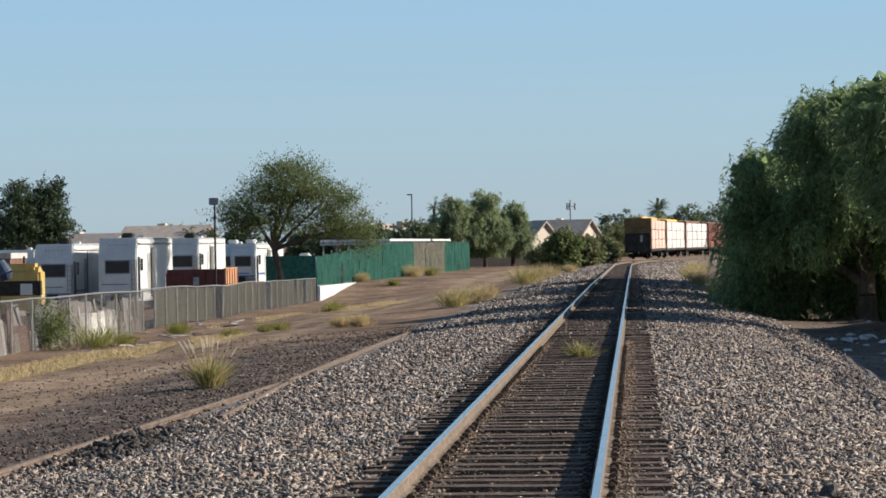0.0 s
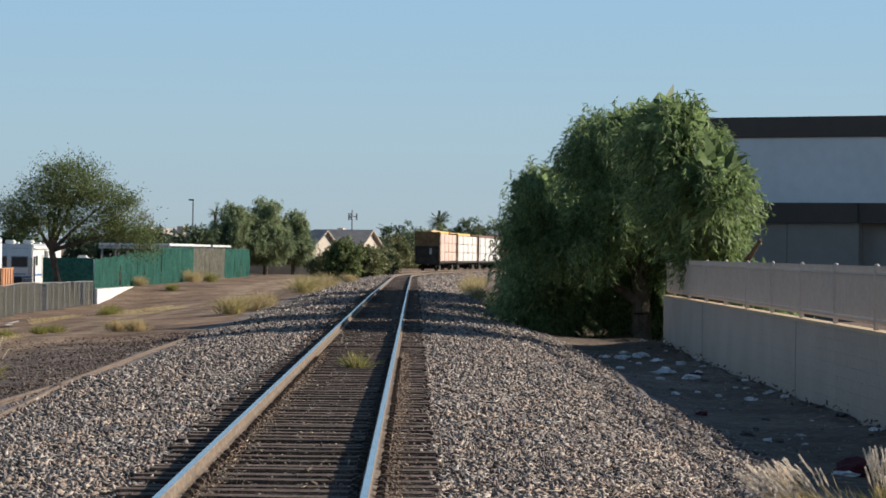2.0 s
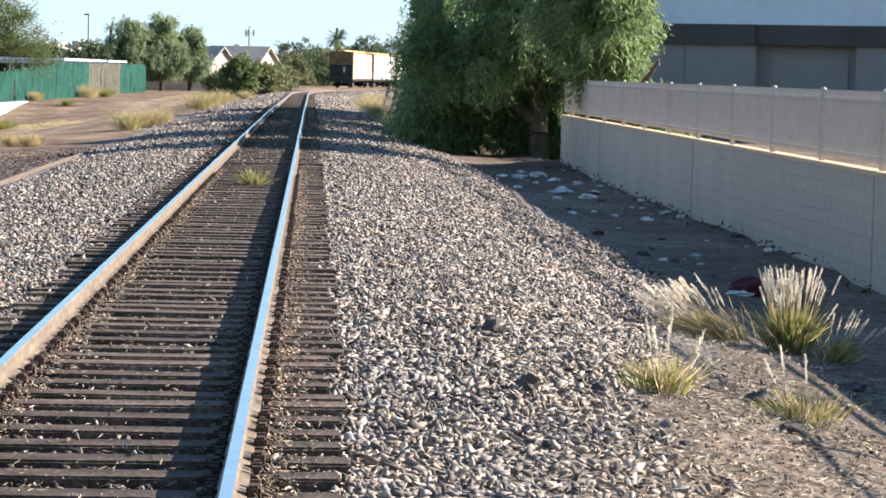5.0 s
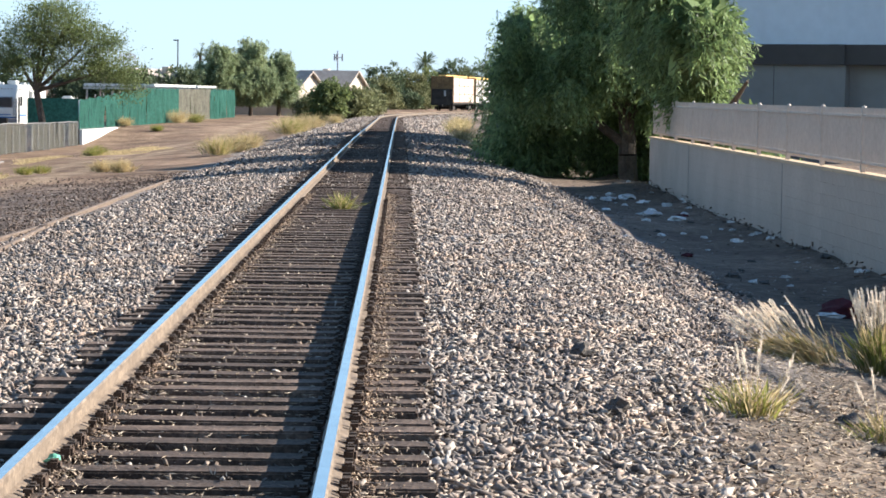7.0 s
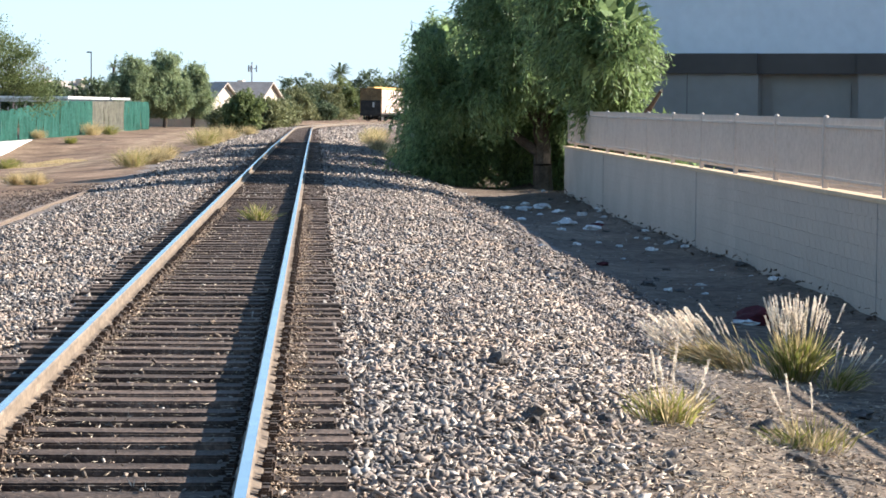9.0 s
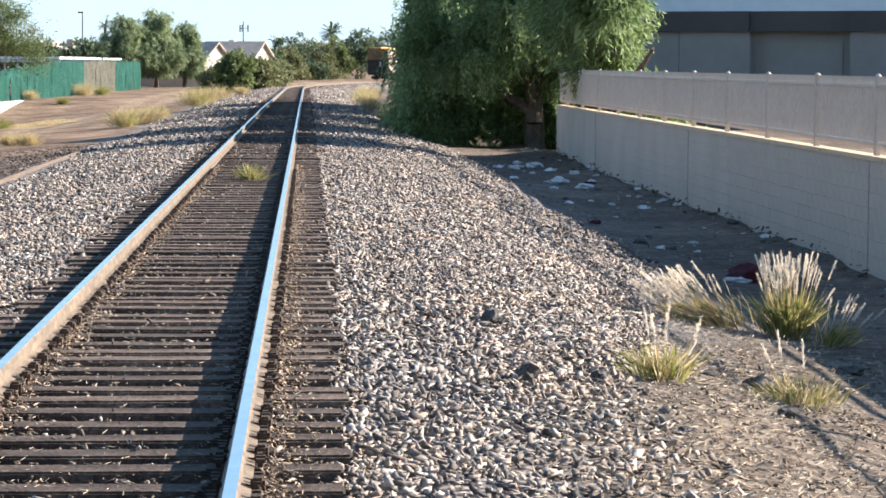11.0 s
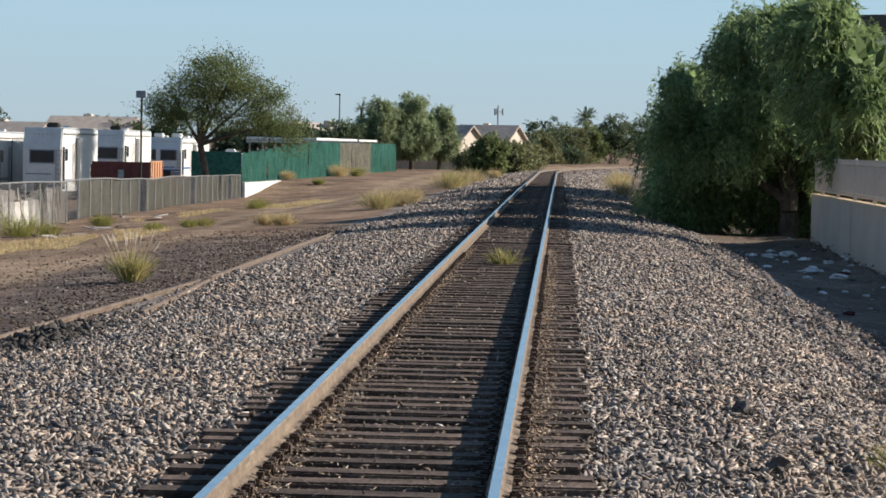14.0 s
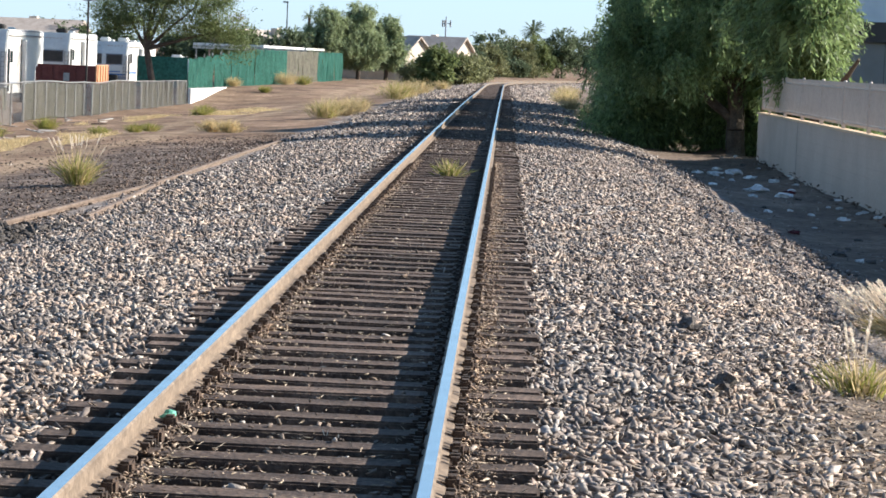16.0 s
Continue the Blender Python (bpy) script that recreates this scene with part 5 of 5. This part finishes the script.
    for k in range(161):
        yy = -9.0 + k * 0.06
        xx = 1.70 + 0.035 * (1 if (k // 2) % 2 else 0)
        row = (bm.verts.new((xx, yy, -0.1)), bm.verts.new((xx, yy, 6.2)))
        if prev:
            bm.faces.new((prev[0], row[0], row[1], prev[1]))
        prev = row
    bmesh.ops.solidify(bm, geom=list(bm.faces), thickness=0.02)
    part("corrugated_sheet", bm, CORRUGATED, s)
    part("shed_body", boxes((-5, 1.66, -9.0, 0.6, -0.1, 6.18)), CORRUGATED, s)
    part("corner_trim", boxes((1.66, 1.78, 0.5, 0.64, -0.1, 6.2)), CORRUGATED, s)
    for yy, zz, hh in ((-3.6, 1.6, 0.7), (-3.2, 0.8, 0.6), (-1.9, 0.0, 1.5), (-2.6, 0.0, 0.9)):
        part("stacked_panel", boxes((1.85, 2.35, yy, yy + 0.7, zz, zz + hh), bevel=0.02), TAUPEWALL, s)
    r = thing("shade_structure", -23.6, 88, -1.1, 0, "rust-brown open steel shade structure beside the shed", "shelter")
    part("post", boxes((0.33, 0.65, 0, 0.3, 0, 3.9), bevel=0.01), BROWNSTEEL, r, "thick rusty post")
    part("post", boxes((1.10, 1.17, 0.0, 0.07, 0, 3.62), bevel=0.005), GALV, r, "slim grey post")
    part("post", boxes((-0.75, -0.6, 1.2, 1.35, 0, 3.7), bevel=0.01), BROWNSTEEL, r)
    roof = bmesh.new()
    for y0, y1, drop, h in ((-0.35, 1.9, 0.0, 0.10), (-0.42, -0.34, 0.22, 0.34)):
        vs = [roof.verts.new((x, y, z + dz)) for x, z in ((-1.4, 4.02), (1.25, 3.56)) for y in (y0, y1) for dz in (-drop, h - drop)]
        for q in ((0, 1, 3, 2), (4, 6, 7, 5), (0, 4, 5, 1), (2, 3, 7, 6), (0, 2, 6, 4), (1, 5, 7, 3)):
            roof.faces.new([vs[i] for i in q])
    part("roof", roof, ROOFRED, r, "red-brown sloping roof edge")
    part("back_wall", boxes((-1.2, 1.0, 1.75, 1.85, 0, 3.6)), BROWNSTEEL, r)
    for z in (0.7, 1.1):
        part("rail", boxes((-0.6, 1.1, 0.1, 0.14, z, z + 0.06)), BROWNSTEEL, r)
    for x0, x1, y, top, m2, label in ((-22.72, -22.30, 81, 2.06, GREYWHITE, "tall white panel leaning beside the shed"), (-23.05, -22.74, 80.5, 2.0, TAUPEWALL, "tall grey cabinet beside the shed"),
                                      (-24.2, -23.98, 79, 2.1, CORRUGATED, "tall cream panel beside the shed"), (-24.66, -24.22, 79, 1.9, TAUPEWALL, "tall grey shelf unit beside the shed"), (-23.25, -22.95, 79, 0.4, TAUPEWALL, "grey panel beside the shed"), (-22.2, -21.75, 80, 0.2, CORRUGATED, "cream panel beside the shed"), (-21.6, -21.3, 79, -0.2, GREYWHITE, "pale panel beside the shed")):
        c = thing("cabinet" if m2 is TAUPEWALL else "panel", (x0 + x1) / 2, y, land(x0, y), 0, label, "cabinet" if m2 is TAUPEWALL else "panel")
        half, hgt = (x1 - x0) / 2, top - land(x0, y)
        part("carcass", boxes((-half, half, 0, 0.35 if m2 is TAUPEWALL else 0.06, 0, hgt), bevel=0.012), m2, c)
        for k in range(1, max(2, int(hgt / 0.75))):
            z = k * hgt / max(2, int(hgt / 0.75))
            part("shelf_edge", boxes((-half - 0.006, half + 0.006, -0.015, 0.0, z, z + 0.035)), GREYWHITE if m2 is TAUPEWALL else TAUPEWALL, c)
    b = thing("storage_container", -27.4, 110, -1.25, 0, "brown steel storage container behind the machine", "container")
    part("container_body", boxes((-0.75, 0.75, 0, 3.0, 0.1, 2.9), bevel=0.02), BROWNSTEEL, b)
    part("container_roof", boxes((-0.8, 0.8, -0.02, 3.02, 2.9, 3.15)), GREYWHITE, b)


yard()


def house(x, y, turn, w, l, eaves, ridge, label, z=None):
    """Gabled house: the gable faces its own -y."""
    z = land(x, y) if z is None else z
    h = thing("house", x, y, z, turn, label, "house", "distant houses")
    bm = bmesh.new()
    prof = [(-w / 2, -0.5), (w / 2, -0.5), (w / 2, eaves), (0, ridge), (-w / 2, eaves)]
    a = [bm.verts.new((u, 0, v)) for u, v in prof]
    b = [bm.verts.new((u, l, v)) for u, v in prof]
    bm.faces.new(a)
    bm.faces.new(b[::-1])
    for k in range(5):
        bm.faces.new((a[k], b[k], b[(k + 1) % 5], a[(k + 1) % 5]))
    bmesh.ops.recalc_face_normals(bm, faces=list(bm.faces))
    part("wall", bm, STUCCO, h)
    bm = bmesh.new()
    over, slope = 0.5, (ridge - eaves) / (w / 2)
    for s in (-1, 1):
        vs = [bm.verts.new(c) for yy in (-0.5, l + 0.5) for c in ((0, yy, ridge + 0.06), (s * (w / 2 + over), yy, eaves - over * slope + 0.06), (s * (w / 2 + over), yy, eaves - over * slope + 0.28), (0, yy, ridge + 0.28))]
        for q in ((0, 1, 2, 3), (7, 6, 5, 4), (0, 4, 5, 1), (1, 5, 6, 2), (2, 6, 7, 3), (3, 7, 4, 0)):
            bm.faces.new([vs[i] for i in q])
    bmesh.ops.recalc_face_normals(bm, faces=list(bm.faces))
    roof = part("roof", bm, ROOF, h)
    part("chimney", boxes((w * 0.2, w * 0.2 + 0.8, l * 0.6, l * 0.6 + 0.8, ridge - 1.2, ridge + 0.5)), STUCCO, roof)
    for u in (-w * 0.22, w * 0.22):
        win = part("window", boxes((u - 0.5, u + 0.5, -0.05, 0.02, 1.0, 2.2)), DARKGLASS, h)
        part("window_frame", boxes((u - 0.6, u + 0.6, -0.03, 0.0, 0.9, 2.3)), WHITE, win)
    return h


house(-10.8, 330, 58, 5.6, 7, 3.7, 5.7, "tan stucco house with a grey tiled gable roof", -1.2)
house(-5.0, 340, 66, 6.6, 8, 3.7, 5.9, "tan stucco house with a wide tiled gable roof", -1.2)
house(-49, 242, 70, 6.5, 9, 2.6, 4.0, "low house with a brown tiled roof beyond the trailers")
house(-41, 246, 84, 7.5, 8, 2.9, 4.6, "low house with a brown tiled roof and chimney")
house(-27.0, 262, -30, 5, 7, 3.2, 4.6, "small house with a grey gable roof behind the lot")


def tower():
    t = thing("radio_mast", -14.05, 600, land(-14, 600), 0, "distant radio mast with a ring of antennas", "mast")
    part("mast_pole", tubes(((0, 0, 0), (0, 0, 12.6), 0.25, 0.15)), STRIPE, t)
    for k in range(3):
        a = k * math.tau / 3 + 0.3
        part("antenna_arm", tubes(((0, 0, 11.0), (1.1 * math.cos(a), 1.1 * math.sin(a), 11.0), 0.08, 0.08)), STRIPE, t)
        part("antenna_panel", boxes((1.1 * math.cos(a) - 0.18, 1.1 * math.cos(a) + 0.18, 1.1 * math.sin(a) - 0.1, 1.1 * math.sin(a) + 0.1, 10.2, 11.8)), GREYWHITE, t)


tower()


# ---- small things ----
def lump(name, x, y, z, size, mat, label, category, flat=0.7):
    bm = bmesh.new()
    bmesh.ops.create_icosphere(bm, subdivisions=2, radius=1.0)
    for v in bm.verts:
        v.co *= 1 + 0.9 * noise.noise(v.co * 1.7 + Vector((x, y, 0)))
        v.co.z *= flat
    bm.transform(Matrix.Diagonal((size, size, size, 1)))
    ob = part(name, bm, mat)
    ob.matrix_basis = pose(x, y, z)
    return tagged(ob, label, category)


lump("dirt_clod", 2.54, 19.75, land(2.54, 19.75) + 0.07, 0.085, SILTDARK, "dark brown clod lying on the ballast", "clod")
lump("dirt_clod", 2.52, 16.2, land(2.52, 16.2) + 0.06, 0.075, SILTDARK, "dark brown clod lying on the ballast", "clod")
lump("dirt_clod", 3.05, 16.6, land(3.05, 16.6) + 0.04, 0.05, SILTDARK, "small brown clod lying on the ballast", "clod")
for x, y, size in ((4.36, 17.9, 0.10), (4.52, 17.6, 0.07), (4.18, 15.9, 0.07), (4.05, 18.2, 0.05), (4.75, 15.2, 0.06), (5.6, 20.4, 0.09), (3.3, 14.4, 0.05)):
    lump("dirt_clod", x, y, land(x, y) + size * 0.3, size, SILTDARK, "dark clod half sunk in soil by the grass clumps", "clod", flat=0.45)
lump("red_cloth", 6.52, 30.5, land(6.52, 30.5) + 0.08, 0.30, REDCLOTH, "crumpled dark red cloth lying by the wall", "cloth", flat=0.45)
lump("white_rag", 6.35, 30.3, land(6.35, 30.3) + 0.02, 0.17, LITTER, "flat white rag beside the red cloth", "rag", flat=0.25)
lump("plastic_rag", -0.665, 12.9, 0.075, 0.034, GREENRAG, "torn turquoise plastic caught at the rail", "litter", flat=0.9)
for x, y, s, m in ((6.6, 55.0, 0.34, LITTER), (7.0, 53.5, 0.30, LITTER), (6.3, 62.5, 0.3, LITTER), (6.9, 64.0, 0.36, LITTER), (7.1, 62.0, 0.26, LITTER), (6.2, 52.0, 0.16, LITTER), (7.3, 46.0, 0.2, LITTER), (7.6, 49.0, 0.12, LITTER), (5.8, 57, 0.15, LITTER), (6.9, 58, 0.16, LITTER), (7.5, 60, 0.2, LITTER), (5.9, 63, 0.2, LITTER), (6.6, 66, 0.2, LITTER), (5.75, 40.5, 0.16, REDCLOTH), (7.35, 55.5, 0.24, REDCLOTH), (6.8, 40.5, 0.10, SILTDARK), (5.9, 36.0, 0.18, SILTDARK), (7.2, 52.5, 0.14, SILTDARK), (5.2, 45.5, 0.13, LITTER), (6.0, 47.0, 0.12, LITTER)):
    lump("litter" if m is not SILTDARK else "dark_clod", x, y, land(x, y) + s * 0.12, s * 0.62, m, {LITTER: "scrap of pale litter on shaded soil", REDCLOTH: "small red scrap on shaded soil", SILTDARK: "dark clod on shaded soil"}[m], "litter", flat=0.4)

for k in range(34):
    y, s = rng.uniform(34, 70), rng.uniform(0.04, 0.10)
    x = rng.uniform(5.9, 7.9) if k % 3 else 7.95
    lump("litter", x, y, land(x, y) + s * 0.15, s, LITTER if k % 4 else SILTDARK, "scrap of litter on shaded soil by the wall", "litter", flat=0.45)

for k in range(26):
    y = rng.uniform(70, 104)
    x = -16.9 - 3.9 * (y - 45) / 119 + rng.uniform(0.5, 4.5) + 0.6
    w = rng.uniform(0.15, 0.6)
    board = part("scrap_board", boxes((-w, w, -0.06, 0.06, 0, 0.035), bevel=0.006), (BARK, TAUPEWALL, GREYWHITE)[k % 3])
    board.matrix_basis = pose(x, y, land(x, y) + 0.005, rng.uniform(-6, 6), rng.uniform(-8, 8), rng.uniform(0, 180))
    tagged(board, "scrap of old board lying on the dirt", "board", "scraps on the dirt")

stick = part("stick", tubes(((-4.35, 15.7, -0.12), (-3.95, 16.3, -0.07), 0.014, 0.018), ((-3.95, 16.3, -0.07), (-3.45, 17.0, -0.07), 0.018, 0.012)), DARKIRON)
tagged(stick, "dark dry stick lying on the ballast", "stick")


def heaps():
    """Dark oily clods by the siding, and the soil heap at the foot of the wall."""
    n = 900
    x, y = -4.75 + rng.normal(size=n) * 0.28, 28.3 + rng.normal(size=n) * 1.3
    z = np.array([land(a, b) for a, b in zip(x, y)]) + 0.02 + 0.16 * np.exp(-((x + 4.75) / 0.3) ** 2 - ((y - 28.3) / 1.3) ** 2) * rng.random(n)
    tagged(rocks("dark_clods", np.stack([x, y, z], 1), rng.uniform(0.02, 0.07, n), SILTDARK), "heap of dark oily clods beside the siding", "clods", kind="stuff")
    n = 11000
    x, y = -4.9 - rng.exponential(2.0, n), rng.uniform(20, 72, n)
    z = np.array([land(a, b) for a, b in zip(x, y)]) + 0.01
    tagged(rocks("loose_stones", np.stack([x, y, z], 1), rng.uniform(0.008, 0.022, n) * rng.uniform(0.6, 1.7, n), DIRTSTONE), "loose dark stones and clods scattered on dirt", "stones", kind="stuff")
    # soil heaped in lumps along the foot of the wall
    n = 260
    y = rng.uniform(30, 72, n)
    x = 8.12 - np.abs(rng.normal(size=n)) * 0.22 * (1 + np.sin(y * 0.9) * 0.5)
    z = np.array([land(a, b) for a, b in zip(x, y)]) + rng.uniform(0.0, 0.14, n) * np.clip((x - 7.6) / 0.5, 0, 1)
    tagged(rocks("soil_lumps", np.stack([x, y, z], 1), rng.uniform(0.012, 0.035, n), CLOD), "lumps of brown soil along the foot of the wall", "soil", kind="stuff")
    n = 1500
    x = rng.uniform(4.6, 8.1, n)
    y = rng.uniform(14, 72, n)
    z = np.array([land(a, b) for a, b in zip(x, y)]) + 0.005
    tagged(rocks("scattered_stones", np.stack([x, y, z], 1), rng.uniform(0.008, 0.028, n), STONE), "scattered stones on shaded soil by the wall", "stones", kind="stuff")


heaps()


def yard_clutter():
    """Boards and panels leaning inside the chain-link fence."""
    for k in range(200):
        f = rng.random()
        y = 58 + 38 * f
        x = -16.35 - 3.55 * (y - 56) / 109 - rng.uniform(0.15, 0.5)
        w, h = rng.uniform(0.10, 0.55), rng.uniform(0.35, 1.45)
        ob = part("board", boxes((-0.02, 0.02, -w / 2, w / 2, 0, h), bevel=0.005), (TAUPEWALL, BROWNSTEEL, BARK, GREYWHITE, TAUPEWALL, FADEDCLOTH)[k % 6])
        ob.matrix_basis = pose(x, y, land(x, y) - 0.02, 0, rng.uniform(-14, -3), rng.uniform(-60, 10))
        tagged(ob, "weathered board leaning inside the chain-link fence", "board", "boards by the fence")
    for x, y in ((-17.4, 83.5), (-17.5, 85.2), (-17.6, 86.8), (-17.7, 88.0)):
        ob = part("signboard", boxes((-0.03, 0.03, -0.55, 0.55, 0, 0.95), bevel=0.01), GREYWHITE)
        ob.matrix_basis = pose(x, y, land(x, y) - 0.02, 0, -6, -35)
        tagged(ob, "white panel standing behind the chain-link fence", "panel", "white panels by the fence")


yard_clutter()


def straw_litter():
    """Broken straw between the rails and round the grass clumps, and flattened dry grass along the fence."""
    def strew(name, n, x, y, length, width, mat, label, lift=0.012, flat=0.25):
        z = np.array([land(a, b) for a, b in zip(x, y)]) + lift
        base = np.stack([x, y, z], 1)
        d = unit(rng.normal(size=(n, 3)) * (1, 1, flat) + (0, 0, flat * 0.4))
        tagged(polygons(name, blades(base, d, rng.uniform(0.4, 1.2, n) * length, rng.uniform(0.6, 1.3, n) * width), 4, mat), label, "straw", kind="stuff")
    n = 6500
    strew("straw_between_rails", n, np.where(rng.random(n) < 0.35, 0.98 + rng.normal(size=n) * 0.09, np.where(rng.random(n) < 0.5, -0.52 + rng.normal(size=n) * 0.1, rng.uniform(-0.6, 0.6, n))), 9 + 30 * rng.random(n) ** 1.4, 0.06, 0.006, CHAFF, "broken dry straw lying among the ties", 0.08, 0.2)
    n = 8500
    y = rng.uniform(10.5, 23.5, n)
    strew("straw_by_the_grass", n, 4.45 + rng.normal(size=n) * 0.75 - 0.10 * (22 - y), y, 0.085, 0.008, CHAFF, "dry straw litter on soil round the grass clumps", 0.02)
    for k, (x0, x1, y0, y1, n) in enumerate(((-14.6, -12.2, 50, 72, 34000), (-12.8, -10.6, 62, 78, 8000), (-13.2, -10.2, 112, 134, 20000), (-15.5, -13.5, 95, 112, 6000))):
        x, y = rng.uniform(x0, x1, n), rng.uniform(y0, y1, n)
        keep = np.array([noise.noise((a * 0.5, b * 0.12, k * 3.0)) > -0.12 for a, b in zip(x, y)])
        strew("dry_grass_patch", int(keep.sum()), x[keep], y[keep], 0.17, 0.022, STRAW, "flattened straw-yellow dry grass beside the chain-link fence", 0.0, 0.5)


straw_litter()
for x, y, s, g in ((-15.2, 75.0, 1.1, 0.95), (-14.6, 76.5, 0.5, 0.8), (-11.2, 75.5, 0.4, 0.8), (-10.9, 80.6, 0.4, 0.85), (-10.6, 82, 0.4, 0.8), (-12.6, 112, 0.5, 0.8), (-15.3, 57.5, 0.6, 0.3), (-15.2, 59.5, 0.5, 0.2)):
    tuft(x, y, 420, 0.9 * s, 0.7 * s, 0, "green weeds growing along the chain-link fence", green=g)


for x, y, w, h in ((-15.9, 53.5, 0.9, 2.1), (-16.3, 56.5, 0.7, 1.7), (-16.9, 76.0, 0.45, 1.3)):
    broad_tree("bush", x, y, "leafy green shrub growing at the chain-link fence", [(0, 0, h * 0.6, w, w * 1.3, h * 0.42), (-w * 0.5, 0.3, h * 0.4, w * 0.7, w, h * 0.35), (w * 0.4, -0.4, h * 0.35, w * 0.7, w, h * 0.33)], 700, 0.085, MESQUITELEAF, 0.03, 0.5, 0.35, per=8)


def floodlights():
    for x, y, z, reach in ((-21.0, 72, 1.15, 0.9), (-19.3, 76, 1.3, 0.9)):
        f = thing("gooseneck_floodlight", x, y, land(x, y), 0, "dark blue floodlight on a curved arm above the fence", "lamp", "yard floodlights")
        h = z + 1.1
        part("stand", tubes(((0, 0, -0.1), (0, 0, h + 0.55), 0.03, 0.03)), GALV, f)
        part("arm", tubes(((0, 0, h + 0.55), (0.55, 0, h + 0.5), 0.022, 0.022), ((0.55, 0, h + 0.5), (0.95, 0, h + 0.25), 0.022, 0.022)), GALV, f)
        bm = bmesh.new()
        tube(bm, (0.85, 0, h + 0.32), (1.05, 0, h - 0.05), 0.20, 0.26, 14)
        tube(bm, (1.05, 0, h - 0.05), (1.1, 0, h - 0.22), 0.25, 0.16, 14)
        part("lamp_head", bm, BLUEDARK, f)


floodlights()


# ---- what moves: the train draws away round the bend ----
def motions():
    for k, car in enumerate(TRAIN):
        rows = []
        for t in range(17):
            s = 262.0 + (6.75 + 0.035 * t) * t + 11.6 + k * 23.9
            x, y, z, a = track_at(s)
            rows.append((t, pose(x, y, z + 0.18, 0, 0, -math.degrees(a))))
        walk(car, rows)


motions()
